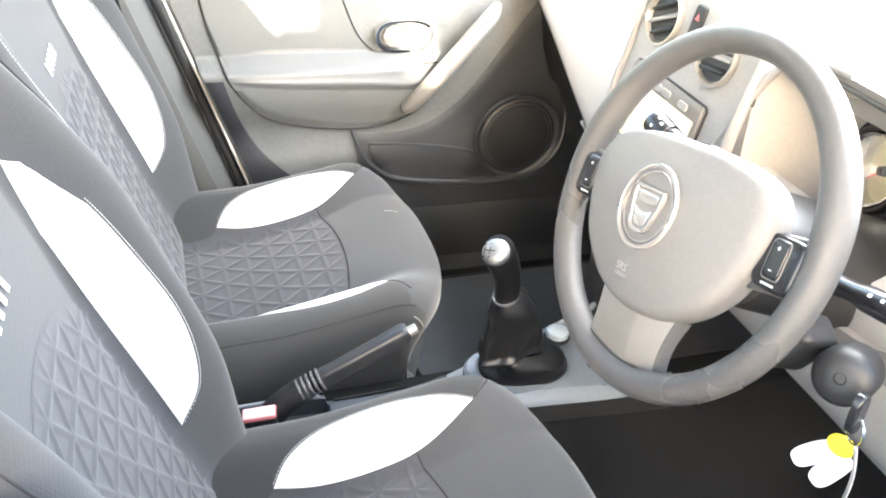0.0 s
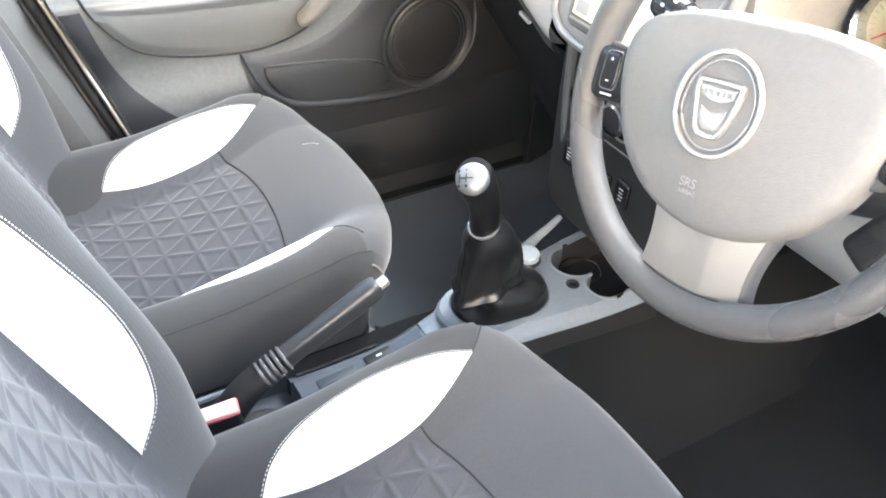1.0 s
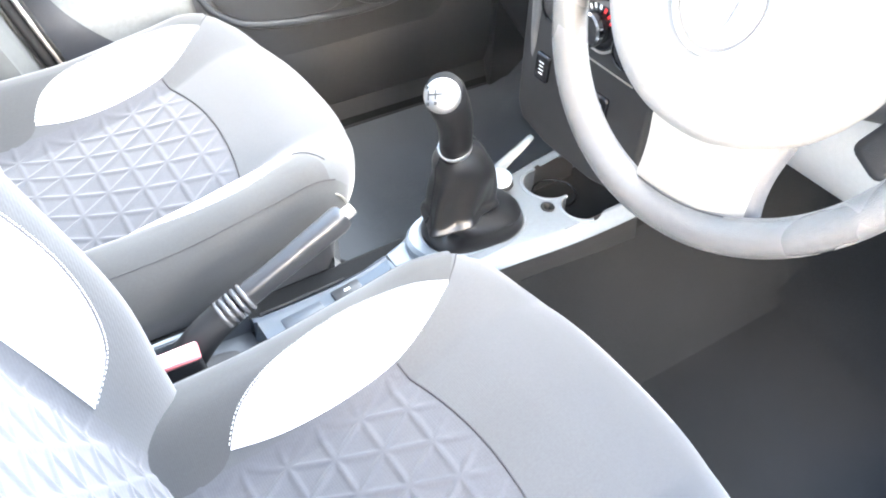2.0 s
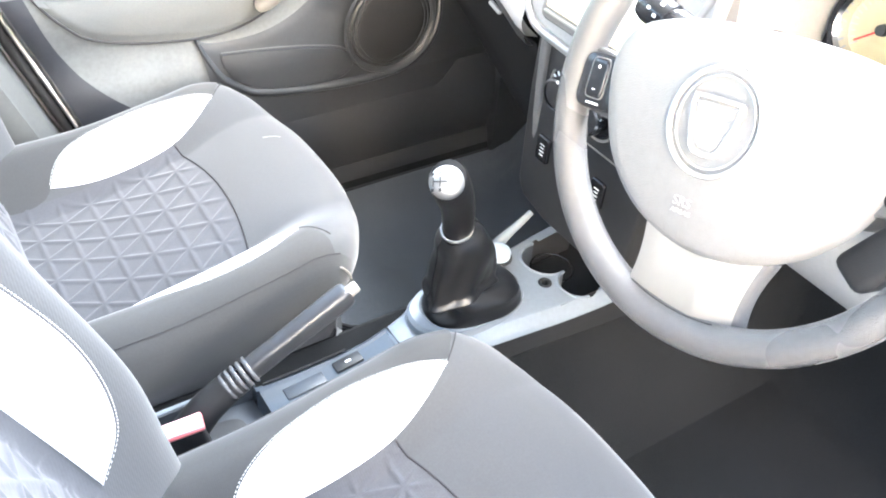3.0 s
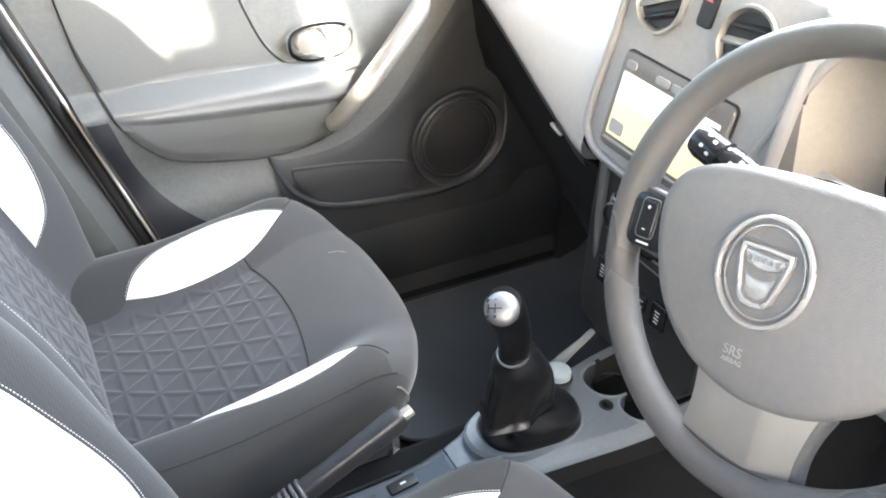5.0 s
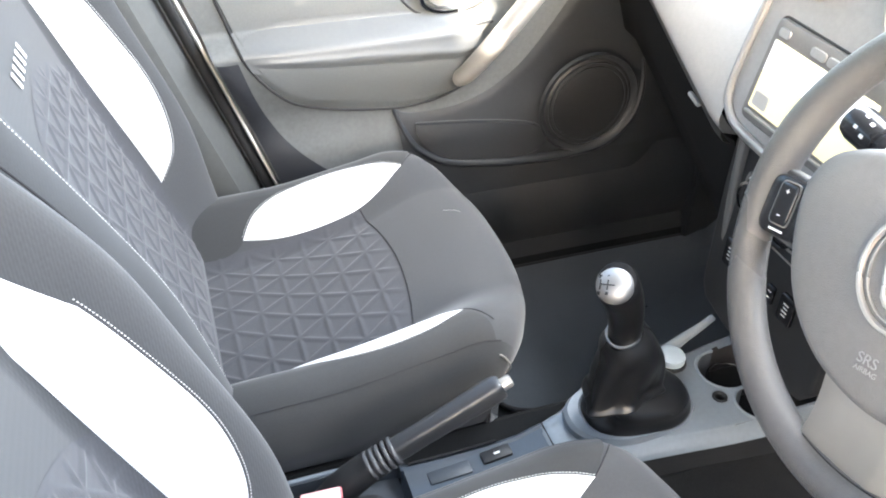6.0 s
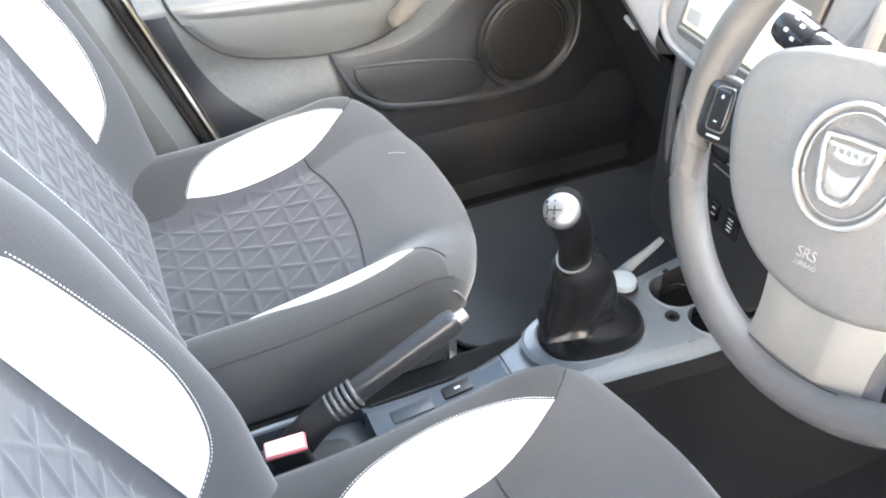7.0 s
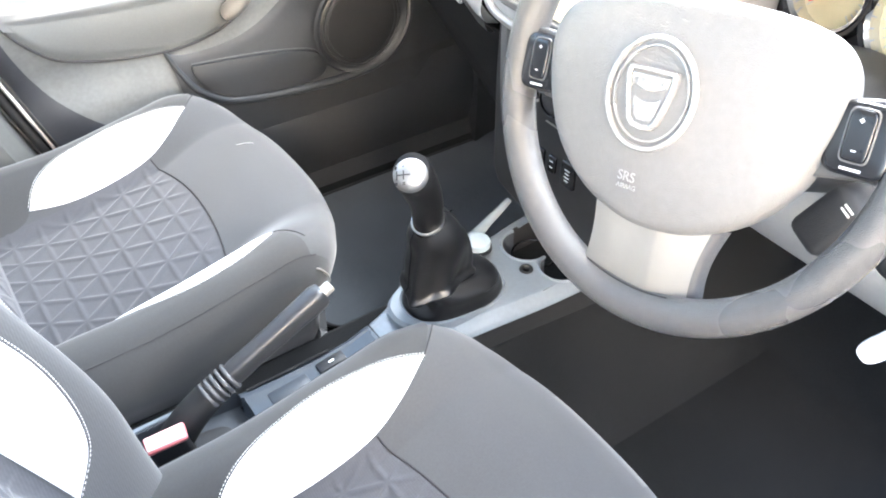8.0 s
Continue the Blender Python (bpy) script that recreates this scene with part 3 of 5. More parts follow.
    part("lower_spoke", grid(spoke_rows([(-0.054, -0.063, 1, -0.016), (-0.053, -0.062, 1, -0.001), (-0.050, -0.059, 1, 0.0005), (-0.02, -0.028, 0, -0.001), (0.010, 0.001, 0, 0.0), (0.015, 0.010, 0, 0.0012), (0.019, 0.014, 0, 0.0005), (0.055, 0.041, -0.4, -0.010), (0.058, 0.0435, -0.4, -0.012), (0.0585, 0.0440, -0.4, -0.018)]), False, True, True), SILVER, w, "satin silver lower spoke")
    part("spoke_flank", grid(spoke_rows([(0.0575, 0.043, -0.4, -0.020), (0.058, 0.0435, -0.4, -0.0122), (0.061, 0.0470, -0.6, -0.0128), (0.0645, 0.0505, -0.8, -0.016), (0.066, 0.0520, -0.8, -0.026)]), False, True, True), RIM, w, "grey plastic flank")
    joint = [WM @ Vector((0.1700 * math.sin(radians(a)), -0.1700 * math.cos(radians(a)), 0.0072)) for a in range(-18, 13, 2)]
    part("spoke_joint", tube(joint, 0.0006, 6), DARK_THREAD, w)
    # badge: ring and a plain shield
    E = WM @ pose(-0.004, -0.005, 0.0405)
    part("badge_ring", ring_plate(oval(0.0425, 0.0455, 48), oval(0.0385, 0.0415, 48), 0.0040, E), BADGE, w, "satin metal badge ring")
    part("badge_ring_inner", ring_plate(oval(0.0352, 0.0382, 48), oval(0.0336, 0.0366, 48), 0.002, E), BADGE, w)
    shield = [(-0.0225, 0.0195), (0.0, 0.0205), (0.0225, 0.0195), (0.0235, 0.012), (0.0195, -0.006), (0.0145, -0.0225), (0.0095, -0.0275), (0.0, -0.029), (-0.0095, -0.0275), (-0.0145, -0.0225), (-0.0195, -0.006), (-0.0235, 0.012)]
    badge = part("badge_shield", slab(shield, 0.0035, E, 0.0015, 0.0005), PAD, w, "plain satin shield")
    part("shield_rim", ring_plate(shield, [(x * 0.84, y * 0.84 - 0.0005) for x, y in shield], 0.0032, E @ pose(0, 0, 0.0028)), BADGE, badge)
    part("shield_bevel", box((0.041, 0.0052, 0.0026), E @ pose(0, 0.0178, 0.0040, 18, 0, 0), 0.0008), HOUSING, badge, "darker bevelled top edge")
    part("shield_bar", slab([(-0.0180, 0.0140), (0.0180, 0.0140), (0.0165, 0.0060), (0.0110, 0.0035), (0.0060, 0.0020), (0.0, 0.0015), (-0.0060, 0.0020), (-0.0110, 0.0035), (-0.0165, 0.0060)], 0.0024, E @ pose(0, 0, 0.0030), 0.0008, 0.0, 3), BADGE, badge, "bright band with a curved lower edge")
    for k in range(5):
        part("band_mark", box((0.0034, 0.0040, 0.0006), E @ pose(-0.0120 + 0.0060 * k, 0.0092, 0.0055), 0.0002), HOUSING, badge, smooth=False)
    part("shield_tongue", slab([(-0.0130, -0.0030), (-0.0060, -0.0062), (0.0, -0.0070), (0.0060, -0.0062), (0.0130, -0.0030), (0.0095, -0.0180), (0.0055, -0.0215), (-0.0055, -0.0215), (-0.0095, -0.0180)], 0.0016, E @ pose(0, 0, 0.0030), 0.0006, 0.0004, 3), BADGE, badge)
    a = WM @ pose(-0.012, -0.0745, 0.0362)
    text_mesh("SRS", 0.0115, a, "airbag_lettering", EMBOSS, w)
    text_mesh("AIRBAG", 0.0056, WM @ pose(-0.012, -0.0830, 0.0338), "airbag_lettering", EMBOSS, w)
    return w


steering_wheel()


# ---- steering column with its stalks, and the key ----
def column():
    c = thing("steering_column", "black plastic steering column shroud with control stalks", "steering column", WHEEL_C - WHEEL_N * 0.08)
    B = frame_of((0, 0, 0), WHEEL_N)
    rows = []
    for f, s in ((0.0, 0.85), (0.004, 0.95), (0.015, 1.0), (0.08, 1.0), (0.20, 1.08), (0.25, 1.1)):
        rows.append([B @ Vector((x * s, y * s - 0.012, -f)) for x, y in oval(0.072, 0.060, 32, 0, 0, 3)])
    part("shroud", grid(rows, False, True, True), BLACK, c, "black grained shroud")
    # lighting stalk reaching towards the middle of the car
    tip = Vector((0.139, -0.143, 0.757)) - c.location
    root = Vector((0.145, -0.30, 0.735)) - c.location
    d = (tip - root).normalized()
    M = frame_of(root, d)
    L = (tip - root).length
    s1 = part("stalk", lathe([(0, 0), (0.009, 0), (0.0085, L * 0.35), (0.0125, L * 0.5), (0.0150, L * 0.52), (0.0156, L * 0.74), (0.0134, L * 0.75), (0.0134, L * 0.77), (0.0162, L * 0.78), (0.0168, L * 0.95), (0.0145, L), (0, L)], M, 24), BLACK_GLOSS, c, "black lighting stalk with white symbols")
    for f, k in ((0.84, 0), (0.90, 1), (0.62, 0), (0.67, 2)):
        for a in (-0.45, 0.35):
            th = math.radians(38) + a + 0.2 * k
            part("stalk_symbol", box((0.004, 0.003, 0.0006), M @ pose(0, 0, L * f) @ pose(0, 0, 0, 0, 0, math.degrees(th)) @ pose(0.0165, 0, 0, 0, 90, 0), 0), MARK, s1, smooth=False)
    # wiper stalk on the other side
    tip = Vector((0.150, -0.565, 0.768)) - c.location
    root = Vector((0.160, -0.440, 0.730)) - c.location
    part("stalk_collar", lathe([(0, -0.01), (0.021, -0.01), (0.022, 0.006), (0.018, 0.012), (0, 0.012)], frame_of(root, tip - root), 28), BLACK, c)
    M = frame_of(root, tip - root)
    L = (tip - root).length
    s2 = part("stalk", lathe([(0, 0), (0.011, 0), (0.010, L * 0.4), (0.0125, L * 0.5), (0.0135, L * 0.8), (0.012, L), (0, L)], M, 24), BLACK_GLOSS, c, "black wiper stalk with white symbols")
    for f in (0.6, 0.72):
        part("stalk_symbol", box((0.004, 0.003, 0.0006), M @ pose(0, 0, L * f) @ pose(0, 0, 0, 0, 0, 140) @ pose(0.0133, 0, 0, 0, 90, 0), 0), MARK, s2, smooth=False)
    # audio satellite below the wheel
    sat = part("audio_control", box((0.05, 0.038, 0.060), Matrix.Translation(Vector((0.15, -0.450, 0.661)) - c.location) @ pose(0, 0, 0, 24, 18, 0), 0.009, 3), BLACK, c, "black audio control pod")
    for k in (0, 1):
        part("control_mark", box((0.0012, 0.010, 0.0016), Matrix.Translation(Vector((0.15, -0.450, 0.661)) - c.location) @ pose(0, 0, 0, 24, 18, 0) @ pose(-0.0250, -0.004, 0.0215 - 0.0040 * k), 0), MARK, sat, smooth=False)
    # ignition barrel
    lockm = frame_of(Vector((0.155, -0.510, 0.665)) - c.location, (-0.75, -0.45, 0.35))
    part("ignition_barrel", lathe([(0, -0.05), (0.028, -0.05), (0.029, -0.004), (0.027, 0.004), (0.021, 0.010), (0.012, 0.0125), (0.006, 0.0128), (0.005, 0.010), (0, 0.010)], lockm, 32), BLACK, c, "black ignition barrel")
    return c


column()


def key_bunch():
    o = Vector((0.135, -0.530, 0.665))
    k = thing("car_key", "car key in ignition with white and yellow tags", "key", o)
    part("key_head", slab(oval(0.011, 0.02, 28, 0, 0, 3), 0.008, frame_of((0.0, -0.020, -0.002), (0.35, -0.9, 0.1), (0.2, 0, 1)), 0.003), BLACK_GLOSS, k)
    ring = [Vector((0.004 + 0.003 * math.cos(a), -0.026 + 0.013 * math.cos(a), -0.020 + 0.014 * math.sin(a))) for a in (2 * math.pi * j / 24 for j in range(24))]
    part("split_ring", tube(ring, 0.0011, 6, True), CHROME, k)
    part("round_tag", slab(oval(0.013, 0.010, 28), 0.004, frame_of((0.003, -0.021, -0.044), (-0.9, -0.35, 0.3)), 0.0015), YELLOW, k, "yellow plastic tag")
    for dx, dy, dz, rot in ((0.004, 0.003, -0.078, -40), (0.002, -0.022, -0.074, -24)):
        part("tag", slab(oval(0.0105, 0.022, 32, 0, 0, 3), 0.004, frame_of((dx, dy, dz), (-0.85, -0.4, 0.35)) @ pose(0, 0, 0, 0, 0, rot), 0.0015), TAG, k, "white plastic tag")
    strap = [Vector((0.004, -0.034, -0.034)), Vector((0.005, -0.042, -0.06)), Vector((0.004, -0.045, -0.09)), Vector((0.006, -0.042, -0.125))]
    part("strap", tube(smooth_path(strap, 12), 0.006, 8, False, 0.3), GREY, k, "grey fabric strap")
    return k


key_bunch()


# ---- floor pan, carpet and mats ----
def floor_z(x, y):
    a = abs(y)
    tunnel = 0.205 * (1 - soft_step((a - 0.075) / 0.13)) * lerp((-1.4, -0.6, 0.1, 0.5, 0.9), (0.6, 0.9, 1.0, 1.05, 1.1), x)
    toe = max(0.0, x - 0.62) * 0.9
    sill = 0.10 * soft_step((a - 0.595) / 0.05)
    rear = 0.22 * soft_step((-0.92 - x) / 0.05)
    return max(tunnel, toe, sill, rear)


rows = [[Vector((-1.45 + 2.45 * i / 98, -0.70 + 1.40 * j / 70, floor_z(-1.45 + 2.45 * i / 98, -0.70 + 1.40 * j / 70))) for j in range(71)] for i in range(99)]
floor = link("floor", grid(rows), CARPET)
tagged(floor, "charcoal carpet over the floor pan and tunnel", "floor", kind="structure")


for s, name in ((1, "trim_sill"), (-1, "trim_sill_driver")):
    rows = [[Vector((-0.40 + 1.02 * i / 40, s * (0.594 + 0.066 * j / 10), floor_z(-0.40 + 1.02 * i / 40, 0.594 + 0.066 * j / 10) + 0.004)) for j in range(11)] for i in range(41)]
    tagged(link(name, grid(rows), DOOR_BLACK), "charcoal plastic sill trim along the carpet", "sill trim", kind="structure")


def floor_mat(y, x0, x1, half, label, face):
    o = thing("floor_mat", label, "floor mat", ((x0 + x1) / 2, y, 0.006))
    hx = (x1 - x0) / 2
    pts = oval(hx, half, 48, 0, 0, 7)
    top = [[Vector((x * s, v * s, 0.008 + (max(0, (x0 + x1) / 2 + x * s - 0.62) * 0.9) + 0.0015 * noise.noise(Vector((x * s * 9, v * s * 9, y))))) for x, v in pts] for s in (1, 0.985, 0.9, 0.75, 0.5, 0.25, 0.01)]
    low = [[Vector((x, v, max(0, (x0 + x1) / 2 + x - 0.62) * 0.9)) for x, v in pts]]
    part("mat_face", grid(low + top, False, True), face, o)
    edge = [Vector((x, v, 0.007 + max(0, (x0 + x1) / 2 + x - 0.62) * 0.9)) for x, v in pts]
    part("bound_edge", tube(edge, 0.0034 if y > 0 else 0.0018, 8, True), DARK_THREAD if y > 0 else CARPET, o, "black bound edge")
    return o


floor_mat(0.414, 0.012, 0.76, 0.190, "dark grey carpet mat in the passenger footwell", MAT)


# ---- centre console ----
def console():
    c = thing("centre_console", "blue-grey plastic centre console on the tunnel", "console", (0, 0, 0.2))
    # recess behind the handbrake, and the closed top in front of it
    def section(x, z, far, near, deep):
        return [Vector((x, y, zz)) for y, zz in ((far + 0.012, -0.12), (far + 0.004, z - 0.010), (far, z - 0.002), (far - 0.004, z), (far - 0.008, z - 0.002), (far - 0.010, z - deep), ((far - near) / 2, z - deep), (0.013 - near, z - deep), (0.010 - near, z - 0.002), (0.005 - near, z), (-near, z - 0.002), (-near - 0.004, z - 0.010), (-near - 0.012, -0.12))]
    rear = [(-0.445, 0.0, 0.030, 0.040, 0.002), (-0.440, 0.018, 0.038, 0.052, 0.002), (-0.425, 0.026, 0.044, 0.060, 0.003), (-0.418, 0.026, 0.045, 0.061, 0.030), (-0.3, 0.027, 0.045, 0.060, 0.030), (-0.226, 0.028, 0.040, 0.060, 0.030)]
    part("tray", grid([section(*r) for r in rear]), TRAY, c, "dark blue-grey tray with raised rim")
    rim = smooth_path([(-0.438, 0.032, 0.016), (-0.427, 0.040, 0.0245), (-0.36, 0.041, 0.0265), (-0.30, 0.041, 0.027), (-0.235, 0.037, 0.028)], 24)
    part("tray_rim", tube(rim, 0.0032, 8), CONSOLE, c, "blue-grey rounded rim of the tray")
    front = [(-0.226, 0.028, 0.026, 0.060, 0.030), (-0.222, 0.0285, 0.024, 0.060, 0.004), (-0.17, 0.031, 0.020, 0.059, 0.003), (-0.11, 0.037, 0.017, 0.058, 0.002), (-0.07, 0.044, 0.016, 0.057, 0.002), (-0.0355, 0.050, 0.021, 0.056, 0.001)]
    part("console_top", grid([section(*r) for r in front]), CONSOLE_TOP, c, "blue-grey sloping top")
    # upper plate round the gear lever
    rows = []
    skirts = [[], []]
    for x, z, a, b in ((-0.045, 0.036, 0.016, -0.050), (-0.035, 0.050, 0.022, -0.056), (0.0, 0.054, 0.033, -0.060), (0.03, 0.057, 0.047, -0.063), (0.12, 0.057, 0.066, -0.070), (0.20, 0.056, 0.074, -0.076), (0.27, 0.058, 0.085, -0.080), (0.33, 0.062, 0.090, -0.082)):
        rows.append([Vector((x, y, zz)) for y, zz in ((a + 0.006, z - 0.026), (a + 0.002, z - 0.012), (a - 0.004, z - 0.002), (a - 0.015, z), (0, z + 0.001), (b + 0.020, z), (b + 0.010, z - 0.003), (b + 0.001, z - 0.012), (b - 0.003, z - 0.020))])
        skirts[0].append([Vector((x, y, zz)) for y, zz in ((a + 0.004, z - 0.024), (a + 0.008, z - 0.06), (a + 0.018, -0.16))])
        skirts[1].append([Vector((x, y, zz)) for y, zz in ((b - 0.001, z - 0.018), (b - 0.006, z - 0.05), (b - 0.018, -0.16))])
    wells = ((0.247, 0.027, 0.0355), (0.257, -0.040, 0.029))
    notch = (0.2125, -0.017, 0.0065)
    rear_edge, near_edge, far_edge = 0.250, -0.0640, 0.066
    fine = [smooth_path(r, 65) for r in rows]
    fine = list(zip(*[smooth_path([r[k] for r in fine], 151) for k in range(65)]))
    bm = grid(fine)
    hollow = [f for f in bm.faces if any((f.calc_center_median().xy - Vector((x, y))).length < r + 0.0015 for x, y, r in wells + (notch,)) or (f.calc_center_median().x > rear_edge and near_edge < f.calc_center_median().y < far_edge)]
    bmesh.ops.delete(bm, geom=hollow, context="FACES")
    part("lever_plate", bm, CONSOLE, c, "blue-grey lever surround")
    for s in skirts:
        part("console_side", grid(s), CONSOLE_SIDE, c, "black console side, darkened for its shade")
    seam = [Vector((-0.034, y, 0.0505)) for y in (0.019, 0.0, -0.02, -0.052)]
    part("joint", tube(seam, 0.0012, 6), DARK_THREAD, c)
    # side rail that climbs to the dashboard on the passenger side
    rail = smooth_path([(0.158, 0.068, 0.060), (0.185, 0.076, 0.066), (0.217, 0.084, 0.076), (0.240, 0.088, 0.084), (0.263, 0.092, 0.095)], 20)
    part("side_rail", tube(rail, [lerp((0, 0.2, 0.5, 1), (0.011, 0.010, 0.007, 0.005), k / 19) for k in range(20)], 10, False, 0.6), RAIL, c, "pale rising side rail")
    part("socket_cap", lathe([(0, 0), (0.019, 0), (0.020, 0.010), (0.0185, 0.0145), (0.010, 0.0165), (0, 0.017)], pose(0.177, 0.056, 0.064), 28), SOCKET, c, "pale round socket cap")
    part("socket_collar", lathe([(0.0205, 0.0), (0.0225, 0.003), (0.0215, 0.007), (0.019, 0.007)], pose(0.177, 0.056, 0.062), 28), BLACK, c)
    # open black bin under the dashboard, its rear edge scalloped for two cups
    bin_ = part("cup_bin", grid([[Vector((x, y, z)) for x, z in ((0.208, 0.030), (0.209, 0.008), (0.216, 0.004), (0.33, 0.004))] for y in (0.072, 0.069, 0.0, -0.065, -0.068)]), BLACK, c, "black cup bin")
    for y in (near_edge - 0.001, far_edge + 0.001):
        part("bin_wall", grid([[Vector((x, y, z)) for z in (0.056, 0.03, 0.003)] for x in (0.205, 0.25, 0.29, 0.335)]), BLACK, bin_)
    for x, y, r in wells:
        arc = [a for a in range(70, 292, 6) if x + r * math.cos(radians(a)) < rear_edge + 0.004]
        part("scallop", grid([[Vector((x + q * math.cos(radians(a)), y + q * math.sin(radians(a)), z)) for q, z in ((r + 0.0008, 0.0568), (r - 0.0005, 0.052), (r - 0.002, 0.03), (r - 0.005, 0.004))] for a in arc]), TRAY, bin_, "curved dark wall")
        part("scallop_rim", tube([(x + (r + 0.002) * math.cos(radians(a)), y + (r + 0.002) * math.sin(radians(a)), 0.0560) for a in arc], 0.0026, 8), CONSOLE, bin_, "blue-grey rounded rim")
    ring = [(0.262 + 0.033 * math.cos(radians(a)), 0.024 + 0.033 * math.sin(radians(a)), 0.034) for a in range(0, 360, 10)]
    part("cup_ring", tube(ring, 0.0016, 6, True), BLACK_GLOSS, bin_, "gloss black cup ring")
    x, y, r = notch
    part("locating_hole", lathe([(r + 0.0042, 0.0562), (r + 0.0036, 0.0585), (r + 0.001, 0.0590), (r - 0.001, 0.0570), (r - 0.002, 0.03), (0, 0.03)], pose(x, y, 0), 20), CONSOLE_SIDE, c, "small dark locating hole")
    # blank switches and slot in front of the handbrake
    part("window_switch", box((0.040, 0.018, 0.008), pose(-0.104, -0.002, 0.0360, 0, -9, 0), 0.002), BLACK, c, "small black rocker switch")
    part("switch_mark", box((0.008, 0.003, 0.0005), pose(-0.104, -0.002, 0.0403, 0, -9, 0), 0), MARK, c, smooth=False)
    part("switch_blank", box((0.056, 0.020, 0.006), pose(-0.168, -0.006, 0.0280, 0, -6, 0), 0.002), TRAY, c)
    part("slot_strip", tube([(-0.215, 0.0215, 0.0300), (-0.15, 0.0190, 0.0345), (-0.098, 0.0165, 0.0405)], 0.0022, 8), BLACK_GLOSS, c, "gloss black strip along the slot")
    part("boot_recess", slab(oval(0.075, 0.026, 32, -0.325, -0.010, 4), 0.004, pose(0, 0, -0.004), 0.001), BLACK, c)
    return c


console()


def gear_lever():
    g = thing("gear_lever", "black gear lever with leatherette gaiter and metal-capped knob", "gear lever", (0.088, -0.002, 0.258))
    outer, inner = oval(0.0900, 0.0530, 64, -0.006, 0, 2.3), oval(0.0740, 0.0500, 64, 0.003, 0, 2.3)
    ring = part("gaiter_ring", ring_plate(outer, inner, 0.014, pose(0, 0, -0.004)), CONSOLE, g, "blue-grey gaiter ring")
    part("ring_groove", tube([(x, y, 0.0050) for x, y in oval(0.0748, 0.0507, 64, 0.003, 0, 2.3)], 0.0011, 6, True), CONSOLE_SIDE, ring, "dark joint inside the ring")
    # a low skirt inside the ring, tucked under a slack upper bell whose hem droops over it
    keys = [(0.002, 0.003, 0.000, 0.0715, 0.0490), (0.011, 0.003, 0.000, 0.0725, 0.0497), (0.023, 0.003, 0.000, 0.0690, 0.0485), (0.036, -0.001, -0.003, 0.0610, 0.0460), (0.046, -0.014, -0.006, 0.0460, 0.0395),
            (0.0505, -0.030, -0.009, 0.0340, 0.0320), (0.0515, -0.036, -0.010, 0.0385, 0.0355), (0.0555, -0.036, -0.010, 0.0450, 0.0412), (0.066, -0.0355, -0.010, 0.0395, 0.0360), (0.088, -0.034, -0.010, 0.0395, 0.0365),
            (0.120, -0.033, -0.012, 0.0375, 0.0350), (0.146, -0.040, -0.016, 0.0330, 0.0310), (0.159, -0.046, -0.019, 0.0275, 0.0265), (0.167, -0.0515, -0.0215, 0.0215, 0.0215), (0.171, -0.053, -0.022, 0.0198, 0.0198)]
    lift = (0, 0, 0, 0.25, 0.7, 1, 1, 1, 0.95, 0.5, 0.15, 0, 0, 0, 0)
    crease = (0.1, 0.3, 0.6, 0.8, 0.9, 0.7, 0.9, 1.0, 1.0, 0.9, 0.7, 0.5, 0.3, 0.05, 0)
    lean = (0, 0, 0, 0, 0, 0, 0, 0, 0, 0.05, 0.12, 0.25, 0.42, 0.55, 0.58)
    cols = []
    for k in range(120):
        a = 2 * math.pi * k / 120
        c, s = math.cos(a), math.sin(a)
        deg = 3.0 * k
        sq = 1 + ((abs(c) ** 2.8 + abs(s) ** 2.8) ** (-1 / 2.8) - 1) * 0.7
        droop = lerp((0, 40, 120, 170, 195, 222, 255, 290, 325, 345, 360), (0.006, 0.004, 0.002, -0.004, -0.009, -0.004, 0.004, 0.007, 0.006, 0.006, 0.006), deg)
        col = []
        for i, (z, cx, cy, hx, hy) in enumerate(keys):
            fold = crease[i] * (0.0016 * math.sin(3 * a + 30 * z + 0.7) + 0.0040 * noise.noise(Vector((1.3 * c, 1.3 * s, z * 16 + 3))))
            if 6 <= i <= 10:
                for mid, wide, high in ((338, 9, 0.0100), (204, 12, 0.0070), (236, 15, -0.0050), (268, 14, 0.0035), (306, 16, -0.0050)):
                    gap = (deg - mid + 180) % 360 - 180
                    fold += high * math.exp(-(gap / wide) ** 2) * (1.0, 1.0, 1.0, 0.75, 0.3)[i - 6]
            if 1 <= i <= 3:
                fold += 0.004 * math.exp(-(((deg - 300 + 180) % 360 - 180) / 30) ** 2) - (0.004, 0.016, 0.020)[i - 1] * math.exp(-(((deg - 200 + 180) % 360 - 180) / 20) ** 2)
            dx, dy = (hx * sq + fold) * c, (hy * sq + fold) * s
            col.append(Vector((cx + dx, cy + dy, max(0.002, z + droop * lift[i] + lean[i] * (0.936 * dx + 0.352 * dy)))))
        cols.append(smooth_path(col, 92))
    part("gaiter", grid([[col[i] for col in cols] for i in range(92)], False, True), LEATHER, g, "creased black leatherette gaiter")
    # stitched ridges where the gaiter's panels meet
    for k in (18, 58, 117):
        part("gaiter_seam", tube([p + Vector((0, 0, 0.0005)) for p in cols[k]][36:], 0.0011, 6), LEATHER, g)
    crease_line = [cols[k][18] for k in range(96, 121, 2) if k < 120]
    part("gaiter_seam", tube(crease_line, 0.0010, 6), LEATHER, g)
    foot, cap_c = Vector((-0.053, -0.022, 0.170)), Vector((-0.077, -0.027, 0.252))
    n0, n1 = Vector((-0.47, -0.17, 0.87)).normalized(), Vector((-0.55, -0.34, 0.76)).normalized()
